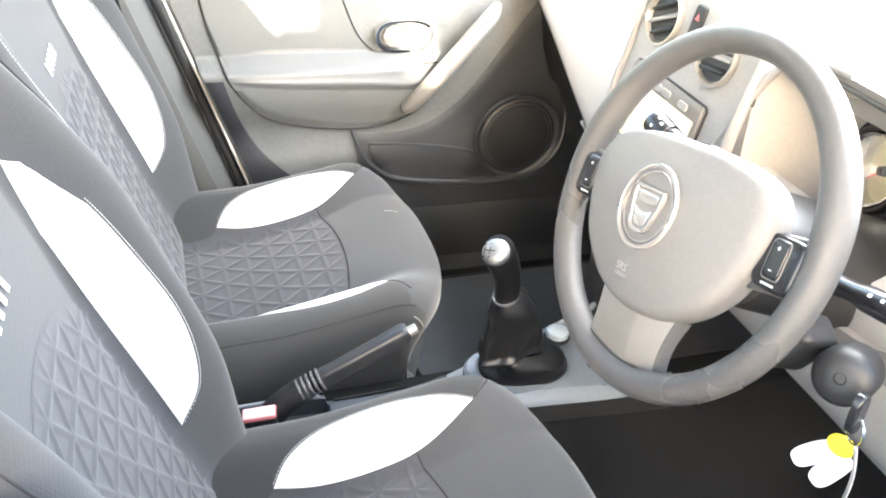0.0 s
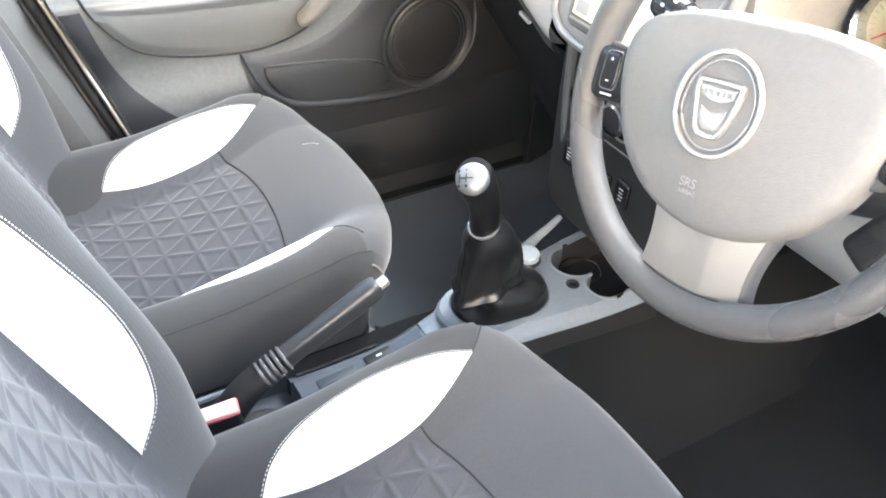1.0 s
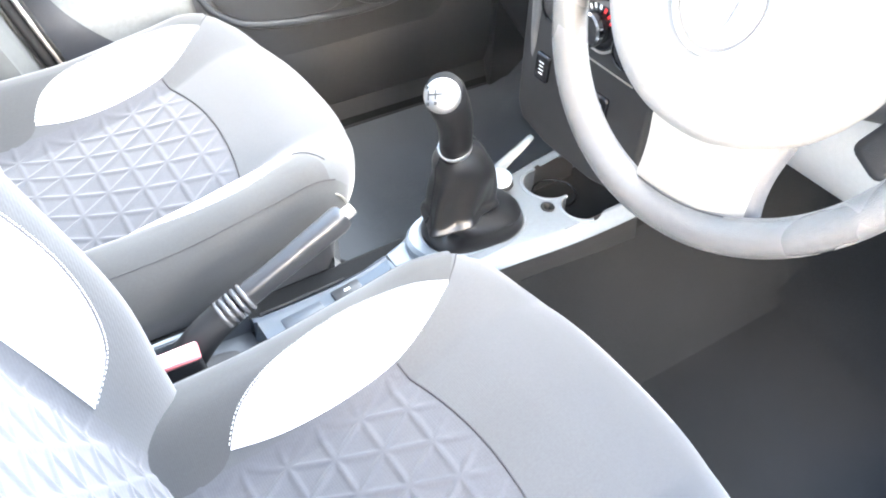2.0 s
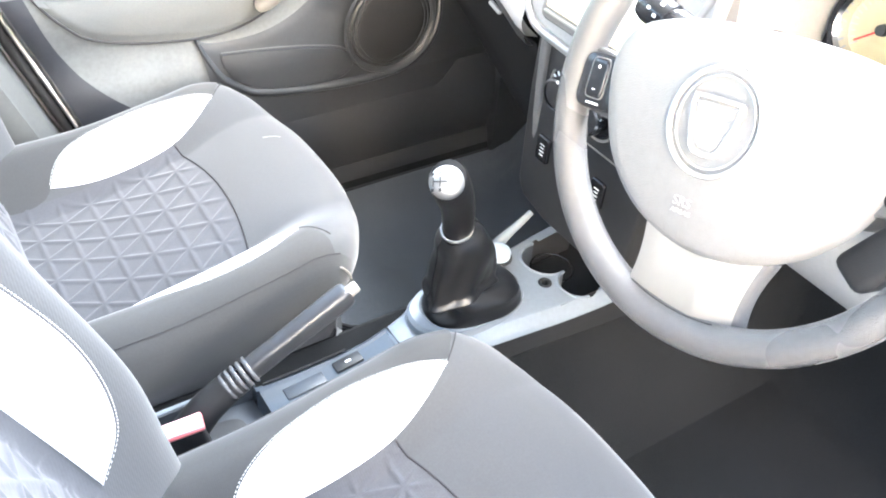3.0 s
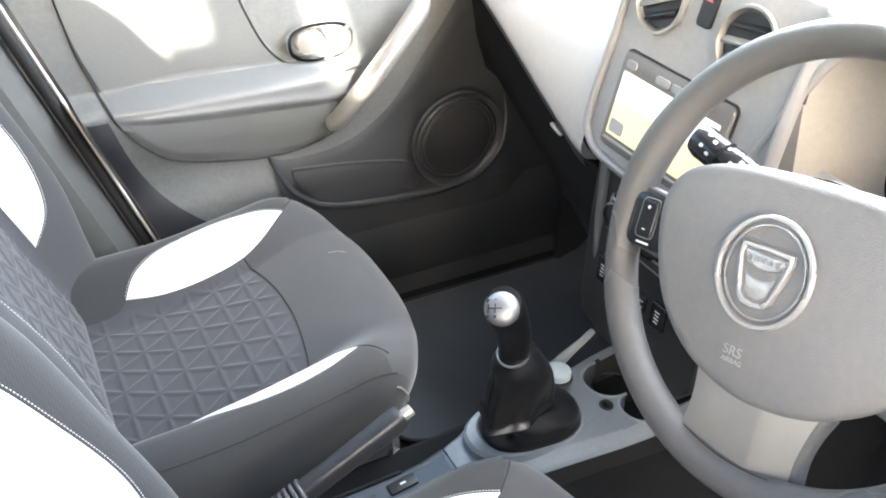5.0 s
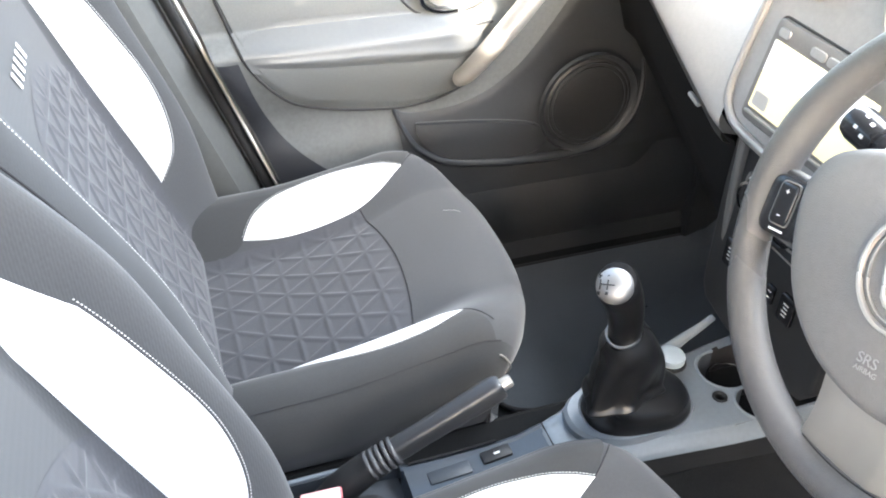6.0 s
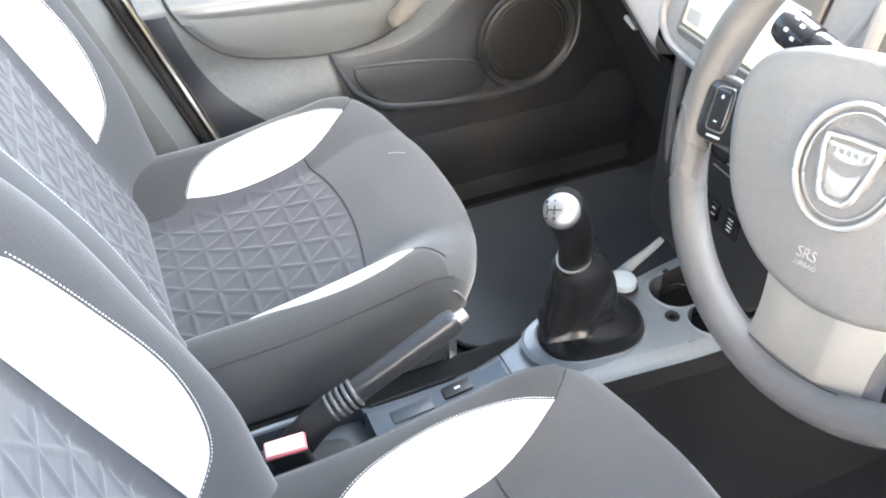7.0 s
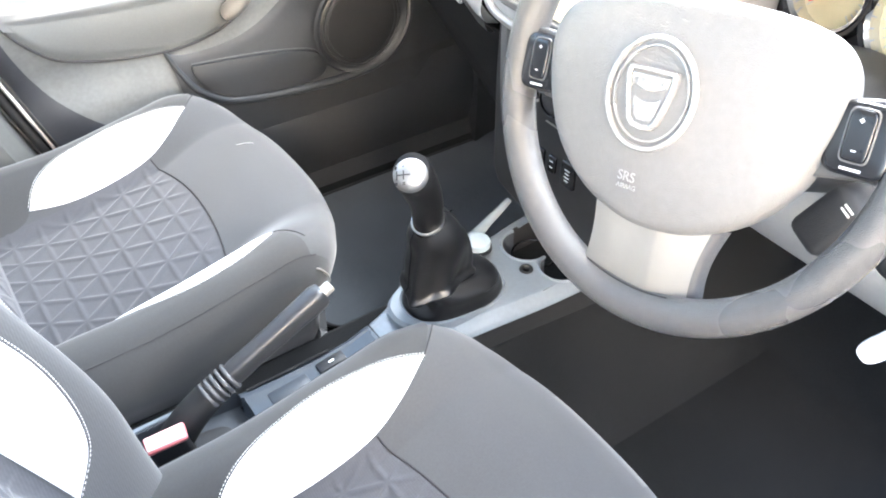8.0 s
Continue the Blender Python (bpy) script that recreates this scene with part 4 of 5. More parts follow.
    part("collar", lathe([(0.0190, 0.000), (0.0212, 0.0008), (0.0218, 0.0030), (0.0210, 0.0052), (0.0188, 0.0055)], frame_of(foot, n0), 36), CAP, g, "bright metal collar")

    def station(f, r):
        c = foot + (cap_c - foot) * f + Vector((0.006 * math.sin(math.pi * min(f, 1)), 0, 0))
        m = frame_of(c, n0.lerp(n1, soft_step(f)))
        return [m @ Vector((1.04 * r * math.cos(b), r * math.sin(b), 0)) for b in (2 * math.pi * j / 40 for j in range(40))]

    knob = part("knob", grid([station(f, r) for f, r in ((0.03, 0.0180), (0.07, 0.0198), (0.2, 0.0200), (0.4, 0.0206), (0.6, 0.0218), (0.8, 0.0232), (0.95, 0.0240), (1.05, 0.0236), (1.12, 0.0205), (1.15, 0.010))], False, True, True), KNOB, g, "black grained knob")
    tilt = frame_of(cap_c + Vector((0, 0, -0.004)), n1) @ pose(0, 0, -0.012)
    cap = part("knob_cap", lathe([(0.0215, 0.019), (0.0228, 0.0195), (0.0231, 0.0210), (0.0226, 0.0238), (0.0202, 0.0285), (0.0150, 0.0322), (0.007, 0.0340), (0, 0.0344)], tilt @ pose(0, 0, 0.0035) @ Matrix.Diagonal((0.93, 0.90, 0.92, 1)), 48), CAP, knob, "satin metal cap with the shift pattern")
    spin = tilt @ pose(-0.004, -0.004, 0.0012, 0, 0, 20)
    for x in (-0.0085, 0.0, 0.0085):
        part("pattern_line", box((0.0013, 0.011, 0.0016), spin @ pose(x, 0, 0.0336 - abs(x) * 0.16), 0.0002), BLACK, cap, smooth=False)
        for yy in (-0.0095, 0.0095):
            part("pattern_mark", box((0.0034, 0.0036, 0.0016), spin @ pose(x * 1.15, yy, 0.0321 - abs(x) * 0.24), 0.0002), BLACK, cap, smooth=False)
    part("pattern_line", box((0.0165, 0.0013, 0.0016), spin @ pose(0, 0, 0.0338), 0.0002), BLACK, cap, smooth=False)
    return g


gear_lever()


def handbrake():
    base = Vector((-0.330, -0.012, 0.225))
    h = thing("handbrake", "black handbrake lever with ribbed gaiter, pulled up", "handbrake", base)
    ring = Vector((-0.258, -0.018, 0.305)) - base
    tip = Vector((-0.110, -0.012, 0.375)) - base
    d = (tip - ring).normalized()
    body = smooth_path([(-0.012, 0.002, -0.012), (0.012, 0, 0.022), (0.036, -0.003, 0.052), tuple(ring)], 16)
    part("gaiter", tube(body, [0.0215 - 0.005 * k / 15 for k in range(16)], 20, False, 1.1), RUBBER, h, "black rubber gaiter")
    for k in range(5):
        c = ring + d * (-0.016 + 0.0082 * k)
        m = frame_of(c, d)
        part("gaiter_rib", lathe([(0.012, -0.0032), (0.0176, -0.0026), (0.0188, -0.001), (0.0188, 0.001), (0.0176, 0.0026), (0.012, 0.0032)], m, 28), RIB, h, "ribbed rubber ring")
    L = (tip - ring).length
    m = frame_of(ring, d)
    rows = []
    for f, r in ((0.10, 0.0112), (0.15, 0.0122), (0.35, 0.0120), (0.7, 0.0128), (0.93, 0.0136), (0.975, 0.0128), (1.0, 0.0105)):
        rows.append([m @ Vector((x, y * 1.12, f * L)) for x, y in oval(r, r, 32, 0, 0, 3.6)])
    part("grip", grid(rows, False, True, True), GRIP, h, "black plastic grip")
    part("release_button", lathe([(0, L * 0.98), (0.0078, L * 0.98), (0.0078, L + 0.010), (0.0068, L + 0.013), (0, L + 0.0135)], m, 24), SILVER, h, "silver-grey release button")
    return h


handbrake()


def belt_buckle(at, turn, label):
    b = thing("belt_buckle", label, "seat belt buckle", at, "belt buckles")
    m = pose(0, 0, 0, 6, -10, turn)
    part("case", box((0.046, 0.023, 0.07), m @ pose(0, 0, -0.027), 0.005, 3), BLACK, b, "black buckle case")
    button = part("press_button", box((0.050, 0.024, 0.007), m @ pose(0, 0, 0.010), 0.003, 3), RED, b, "red press button")
    part("button_face", box((0.046, 0.020, 0.003), m @ pose(0, 0, 0.0132), 0.0012), PINK, button, "faded pink face")
    part("stem", box((0.02, 0.006, 0.10), m @ pose(0, 0, -0.09), 0.002), BLACK, b)
    return b


belt_buckle((-0.333, -0.031, 0.265), -10, "red-topped seat belt buckle beside the driver seat")
belt_buckle((-0.430, 0.064, 0.262), 0, "red-topped seat belt buckle beside the passenger seat")


# ---- passenger door ----
DM = frame_of((0, 0, 0), (0, -1, 0))        # plan x along the car, y up, z towards the cabin


def edge_x(z):
    return -0.409 + (0.674 - z) * 0.344


def card_y(x, z):
    """How far the door card stands at this place."""
    y = 0.640
    arm = soft_step((0.566 - z) / 0.03) * soft_step((z - 0.36) / 0.16) * soft_step((0.16 - x) / 0.14)
    y -= 0.040 * arm
    y -= 0.018 * soft_step((0.43 - z) / 0.10) * soft_step((0.52 - x) / 0.1)
    y += 0.016 * soft_step((z - 0.57) / 0.2)
    return y


def door_point(x, z, lift=0.0):
    e = 0.003
    gx = (card_y(x + e, z) - card_y(x - e, z)) / (2 * e)
    gz = (card_y(x, z + e) - card_y(x, z - e)) / (2 * e)
    n = Vector((gx, -1, gz)).normalized()
    return Vector((x, card_y(x, z), z)) + n * lift


def passenger_door():
    d = thing("door_1", "grey plastic passenger door card with silver pull handle", "car door", (0, 0.64, 0.1), kind="structure")
    off = Vector((0, -0.64, -0.1))
    T = Matrix.Translation(off)
    rows = []
    for i in range(161):
        z = 0.13 + 0.63 * i / 160
        x0 = edge_x(z) + 0.012
        rows.append([door_point(x0 + (0.60 - x0) * j / 90, z) + off for j in range(91)])
    part("door_card", grid(rows), DOOR_GREY, d, "mid grey grained door card")
    # dark band down the rear edge
    rows = []
    for i in range(31):
        z = 0.13 + 0.40 * i / 30
        x0 = edge_x(z) + 0.014
        w = flow((0.13, 0.22, 0.29, 0.33, 0.37, 0.41, 0.46, 0.53), (0.165, 0.135, 0.096, 0.066, 0.043, 0.033, 0.030, 0.033), z)
        rows.append([door_point(x0 + w * j / 6, z, 0.0015 + 0.002 * math.sin(math.pi * j / 6)) + off for j in range(7)])
    part("edge_band", grid(rows), BAND, d, "charcoal rear edge band")
    # padded middle panel with a dark joint
    low = [(-0.352, 0.74), (-0.345, 0.69), (-0.335, 0.63), (-0.322, 0.585), (-0.303, 0.531), (-0.264, 0.474), (-0.220, 0.436), (-0.136, 0.412), (-0.038, 0.403), (0.033, 0.416), (0.088, 0.447), (0.12, 0.49)]
    top = [(-0.352, 0.74), (-0.345, 0.742), (-0.33, 0.744), (-0.30, 0.745), (-0.26, 0.745), (-0.21, 0.745), (-0.15, 0.745), (-0.092, 0.72), (-0.062, 0.635), (-0.020, 0.575), (0.06, 0.545), (0.12, 0.49)]
    a, b = smooth_path([(*p, 0) for p in low], 110), smooth_path([(*p, 0) for p in top], 110)
    rows = []
    for p, q in zip(a, b):
        row = []
        for j in range(71):
            r = p.lerp(q, j / 70)
            ed = min(1, 16 * min(j / 70, 1 - j / 70))
            row.append(door_point(r.x, r.y, 0.0005 + 0.004 * ed) + off)
        rows.append(row)
    part("middle_panel", grid(rows), DOOR_CLOTH, d, "grey padded middle panel")
    part("panel_joint", tube([door_point(p.x, p.y, 0.0015) + off for p in a], 0.0022, 8), DARK_THREAD, d, "dark joint line")
    # upper joint that sweeps round the release handle
    up = smooth_path([(-0.10, 0.74, 0), (-0.075, 0.66, 0), (-0.046, 0.597, 0), (-0.01, 0.562, 0), (0.025, 0.548, 0), (0.07, 0.542, 0), (0.114, 0.540, 0)], 40)
    part("release_joint", tube([door_point(p.x, p.y, 0.0042) + off for p in up], 0.0020, 8), DARK_THREAD, d, "dark joint line")
    # armrest ridge
    r1 = smooth_path([(-0.308, 0.546, 0), (-0.27, 0.553, 0), (-0.2, 0.559, 0), (-0.06, 0.556, 0), (0.02, 0.549, 0), (0.088, 0.541, 0)], 40)
    r2 = smooth_path([(-0.300, 0.529, 0), (-0.26, 0.527, 0), (-0.156, 0.522, 0), (-0.03, 0.517, 0), (0.05, 0.511, 0), (0.100, 0.507, 0)], 40)
    rows = []
    for k, (p, q) in enumerate(zip(r1, r2)):
        fade = soft_step(min(k / 12, (39 - k) / 4))
        row = []
        for j in range(41):
            v = -0.9 + 2.8 * j / 40          # 0 along the upper crest, 1 along the lower one
            lift = flow((-0.9, -0.45, 0.0, 0.28, 0.5, 0.78, 1.0, 1.14, 1.4, 1.9), (0.0035, 0.0046, 0.0080, 0.0066, 0.0062, 0.0082, 0.0108, 0.0092, 0.0050, 0.0035), v)
            m = p.lerp(q, v)
            row.append(door_point(m.x, m.y, 0.0040 + (lift - 0.0040) * fade) + off)
        rows.append(row)
    part("armrest_ledge", grid(rows), LEDGE, d, "smooth two-crested armrest ledge")
    # silver pull handle
    pts = smooth_path([(0.046, 0.606, 0.455), (0.060, 0.588, 0.473), (0.088, 0.566, 0.520), (0.125, 0.558, 0.568), (0.162, 0.560, 0.612), (0.198, 0.574, 0.645), (0.222, 0.600, 0.664)], 30)
    rad = [lerp((0, 0.05, 0.2, 0.5, 0.85, 1), (0.011, 0.0165, 0.0205, 0.0225, 0.0220, 0.012), k / 29) for k in range(30)]
    part("pull_handle", tube([Vector(p) + off for p in pts], rad, 16, False, 0.75), SILVER, d, "satin silver pull handle")
    # release handle in its oval bezel
    m = T @ pose(0.045, 0.6355, 0.597) @ DM
    bez = part("release_bezel", ring_plate(oval(0.060, 0.034, 40, 0, 0, 2.6), oval(0.051, 0.0265, 40, 0, 0, 2.6), 0.010, m), CHROME, d, "bright oval release bezel")
    part("release_cup", slab(oval(0.052, 0.0275, 40, 0, 0, 2.6), 0.002, m @ pose(0, 0, -0.002), 0.001), DOOR_GREY, bez, "grey release cup")
    paddle = [(-0.046, 0.004), (-0.040, 0.016), (-0.026, 0.0215), (-0.008, 0.0215), (0.002, 0.012), (0.010, -0.002), (0.004, -0.012), (-0.010, -0.0195), (-0.028, -0.019), (-0.042, -0.010)]
    part("release_lever", slab(paddle, 0.009, m @ pose(0, 0, 0.001, 0, 6, 0), 0.004, 0.001), SILVER, bez, "silver release lever")
    part("lever_gap", slab([(-0.004, 0.021), (0.004, 0.021), (0.015, -0.002), (0.008, -0.004)], 0.0035, m @ pose(0, 0, 0.0005), 0.001), BLACK, bez, "dark gap beside the lever")
    part("lock_plate", slab([(0.008, 0.021), (0.030, 0.0205), (0.041, 0.012), (0.043, 0.0), (0.038, -0.012), (0.022, -0.020), (0.010, -0.018), (0.018, -0.002)], 0.005, m, 0.002), SURROUND, bez, "pale lock plate")
    part("lock_slot", box((0.012, 0.0035, 0.002), m @ pose(0.032, -0.001, 0.0052, 0, 0, 25), 0.0008), BLACK, bez)
    # loudspeaker
    m = T @ pose(0.305, 0.618, 0.373) @ DM @ Matrix.Scale(1.03, 4)
    part("speaker_ring", lathe([(0.080, 0.0), (0.092, 0.010), (0.097, 0.016), (0.094, 0.021), (0.088, 0.019), (0.084, 0.014)], m, 48), DOOR_DARK, d, "charcoal speaker ring")
    gr = part("speaker_grille", lathe([(0.086, 0.012), (0.080, 0.017), (0.06, 0.020), (0.03, 0.0215), (0, 0.022)], m, 48), BLACK, d, "black speaker grille")
    for r in (0.078, 0.070):
        part("grille_ridge", lathe([(r - 0.0016, 0.0165), (r - 0.0008, 0.0200), (r + 0.0008, 0.0200), (r + 0.0016, 0.0165)], m, 48), DOOR_DARK, gr)
    # charcoal lower moulding with a raised rim and the pocket's front
    top = smooth_path([(-0.060, 0.402, 0), (-0.03, 0.389, 0), (0.05, 0.391, 0), (0.11, 0.407, 0), (0.151, 0.429, 0), (0.186, 0.460, 0), (0.226, 0.511, 0), (0.265, 0.568, 0), (0.31, 0.63, 0), (0.36, 0.69, 0), (0.42, 0.74, 0), (0.60, 0.75, 0)], 80)
    low = smooth_path([(-0.030, 0.24, 0), (0.0, 0.22, 0), (0.05, 0.20, 0), (0.11, 0.20, 0), (0.15, 0.20, 0), (0.19, 0.20, 0), (0.23, 0.20, 0), (0.27, 0.20, 0), (0.33, 0.20, 0), (0.38, 0.20, 0), (0.44, 0.20, 0), (0.60, 0.20, 0)], 80)
    rows = []
    for p, q in zip(top, low):
        rows.append([door_point(p.lerp(q, j / 22).x, p.lerp(q, j / 22).y, 0.0006 + 0.004 * min(1, j / 1.5)) + off for j in range(23)])
    part("lower_moulding", grid(rows), DOOR_DARK, d, "charcoal lower moulding")
    pocket = smooth_path([(-0.022, 0.368, 0), (0.05, 0.362, 0), (0.14, 0.351, 0), (0.205, 0.337, 0), (0.232, 0.312, 0), (0.220, 0.284, 0), (0.17, 0.276, 0), (0.06, 0.288, 0), (0.008, 0.312, 0), (-0.018, 0.345, 0), (-0.022, 0.368, 0)], 81)[:-1]
    cx, cz = 0.11, 0.322
    rows = []
    for f, lift in ((0, 0.003), (0.0, 0.009), (0.03, 0.011), (0.3, 0.0115), (0.6, 0.0115), (0.99, 0.0115)):
        rows.append([door_point(p.x + (cx - p.x) * f, p.y + (cz - p.y) * f, lift) + off for p in pocket])
    part("pocket_front", grid(rows, False, True), DOOR_DARK, d, "charcoal door pocket front")
    lip = smooth_path([(-0.022, 0.372, 0), (0.05, 0.366, 0), (0.14, 0.355, 0), (0.205, 0.341, 0), (0.236, 0.315, 0)], 30)
    part("pocket_lip", tube([door_point(p.x, p.y, 0.010) + off for p in lip], 0.0007, 6), DOOR_GREY, d)
    rim = smooth_path([(-0.060, 0.402, 0), (-0.045, 0.365, 0), (-0.023, 0.327, 0), (0.010, 0.300, 0), (0.041, 0.285, 0), (0.12, 0.270, 0), (0.215, 0.262, 0), (0.29, 0.262, 0), (0.349, 0.270, 0), (0.390, 0.295, 0), (0.418, 0.335, 0), (0.430, 0.39, 0), (0.425, 0.44, 0)], 70)
    part("moulding_rim", tube([door_point(p.x, p.y, 0.003) + off for p in rim], [0.003 + 0.007 * math.sin(math.pi * k / 69) for k in range(70)], 12), RIM_LINE, d, "raised charcoal rim")
    rows = []
    for i in range(65):
        x = -0.04 + 0.64 * i / 64
        z = lerp(*zip(*((p.x, p.y) for p in rim if p.x < 0.31)), x)
        rows.append([door_point(x, z + (0.12 - z) * j / 12, 0.0065) + off for j in range(13)])
    part("under_panel", grid(rows), DOOR_BLACK, d, "black panel under the pocket")
    low = [[Vector((edge_x(0.13) + 0.02 + (0.6 - edge_x(0.13)) * j / 20, 0.628 - 0.02 * math.sin(math.pi * i / 8), 0.05 + 0.20 * i / 8)) + off for j in range(21)] for i in range(9)]
    part("lower_card", grid(low), DOOR_BLACK, d, "black lower door card")
    # pale seal strip down the door's rear edge
    strip = [Vector((edge_x(z) + 0.004, 0.632, z)) + off for z in (0.10, 0.25, 0.40, 0.55, 0.70, 0.86)]
    part("edge_strip", tube(smooth_path(strip, 24), 0.0024, 8), PALE_STRIP, d, "pale edge strip")
    # beltline and window frame
    part("belt_cap", box((1.02, 0.05, 0.03), T @ pose(0.12, 0.665, 0.765), 0.01, 3), DOOR_DARK, d)
    pane = part("window_pane", box((0.98, 0.005, 0.46), T @ pose(0.05, 0.672, 0.995, -12, 0, 0), 0), GLASS, d, "clear window glass", smooth=False)
    pane.visible_shadow = False
    part("door_skin", box((1.05, 0.04, 0.72), T @ pose(0.10, 0.70, 0.42), 0.01), PAINT, d, "grey painted outer skin")
    return d


passenger_door()


def pillar_trim(y, name):
    s = 1 if y > 0 else -1
    rows = []
    for i in range(25):
        z = 0.10 + 1.12 * i / 24
        e = edge_x(z) - 0.022
        lean = 0.10 * max(0, z - 0.75)
        w = lerp((0.1, 0.30, 0.7, 1.22), (0.30, 0.125, 0.105, 0.10), z)
        rows.append([Vector((x, s * (yy - lean), z)) for x, yy in ((e - 0.005, 0.70), (e - 0.006, 0.640), (e - 0.014, 0.618), (e - 0.030, 0.606), (e - 0.034, 0.598), (e - 0.05, 0.594), (e - w * 0.6, 0.594), (e - w + 0.02, 0.600), (e - w, 0.62), (e - w, 0.70))])
    ob = link(name, grid(rows), PILLAR)
    return tagged(ob, "grey plastic B-pillar trim beside the front seat", "pillar", kind="structure")


pillar_trim(0.62, "trim_pillar_left")
seal = link("trim_door_seal", tube(smooth_path([(edge_x(z) - 0.011, 0.646, z) for z in (0.08, 0.3, 0.5, 0.7, 0.95)], 30), 0.0090, 10), RUBBER)
tagged(seal, "black rubber door seal down the pillar", "door seal", kind="structure")


def belt_anchor():
    b = thing("belt_tongue", "pale seat belt tongue hanging by the pillar", "seat belt", (-0.50, 0.585, 0.70))
    part("webbing", box((0.045, 0.002, 0.30), pose(0, 0.004, -0.02, 0, -8, 0), 0.0005), CARPET, b, "black webbing")
    part("tongue", box((0.03, 0.006, 0.045), pose(-0.012, -0.004, 0.0, 0, -20, 0), 0.002), GREY, b, "grey plastic tongue")
    return b


belt_anchor()


# ---- dashboard ----
def dash_rows(points, ys):
    return [[Vector((x, y, z)) for x, z in points(y)] for y in ys]


def lip_of(y):
    return lerp((-0.7, -0.15, 0.16, 0.60), (0.27, 0.235, 0.235, 0.292), y), lerp((-0.7, 0.0, 0.16, 0.29, 0.43, 0.60), (0.60, 0.582, 0.586, 0.624, 0.668, 0.715), y)


def upper_profile(y):
    x, z = lip_of(y)
    h = (0.822 - z) / 0.235
    return [(x + 0.03, z - 0.022), (x + 0.008, z - 0.016), (x, z - 0.006), (x - 0.003, z + 0.006)] + [(x + a, z + b * h) for a, b in ((0.001, 0.03), (0.012, 0.075), (0.034, 0.125), (0.066, 0.170), (0.11, 0.205), (0.17, 0.226), (0.26, 0.235), (0.45, 0.228), (0.75, 0.20))]


def lower_profile(y):
    x, z = lip_of(y)
    return [(x + 0.012, z - 0.020), (x + 0.030, z - 0.032), (x + 0.045, z - 0.07), (x + 0.060, z - 0.15), (x + 0.085, z - 0.22), (x + 0.13, z - 0.26), (x + 0.25, z - 0.27), (x + 0.50, z - 0.20)]


def dashboard():
    d = thing("dashboard", "grey grained plastic dashboard lit by low sun", "dashboard", (0, 0, 0))
    ys = [0.645 - 0.025 * k for k in range(21)]
    part("upper_pad", grid(dash_rows(upper_profile, ys)), DASH, d, "grey grained passenger-side pad")
    ys2 = [-0.125 - 0.026 * k for k in range(21)]
    def driver_top(y):
        return upper_profile(y)[8:]
    part("driver_pad", grid(dash_rows(driver_top, ys2)), DASH, d, "grey grained top pad")
    part("centre_pad", grid(dash_rows(driver_top, [0.150 - 0.028 * k for k in range(11)])), DASH, d, "grey grained centre pad")
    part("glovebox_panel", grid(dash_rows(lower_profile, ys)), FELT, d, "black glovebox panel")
    chamfer = [[Vector((lip_of(y)[0] + a, y, lip_of(y)[1] + b)) for a, b in ((0.004, -0.012), (0.006, -0.020), (0.012, -0.030), (0.024, -0.034))] for y in ys]
    part("lower_edge", grid(chamfer), STRIP, d, "charcoal edge under the pad")
    part("glovebox_catch", box((0.008, 0.030, 0.007), pose(0.268, 0.250, 0.562, 12, 10, 0), 0.003), GREY, d, "small bright catch")
    def knee(y):
        return [(0.30, 0.70), (0.262, 0.690), (0.252, 0.675), (0.258, 0.60), (0.275, 0.53), (0.31, 0.47), (0.40, 0.43), (0.60, 0.45)]
    part("knee_panel", grid(dash_rows(knee, ys2)), DASH, d, "grey lower panel under the wheel")
    return d


dashboard()

SM = frame_of((0.235, 0, 0.617), (-math.cos(radians(11)), 0, math.sin(radians(11))))
LM = frame_of((0.247, 0, 0.590), (-1, 0, 0))


def rounded(x0, x1, y0, y1, r, n=6):
    out = []
    for cx, cy, a0 in ((x1 - r, y1 - r, 0), (x0 + r, y1 - r, 90), (x0 + r, y0 + r, 180), (x1 - r, y0 + r, 270)):
        for k in range(n + 1):
            a = radians(a0 + 90 * k / n)
            out.append((cx + r * math.cos(a), cy + r * math.sin(a)))
    return out


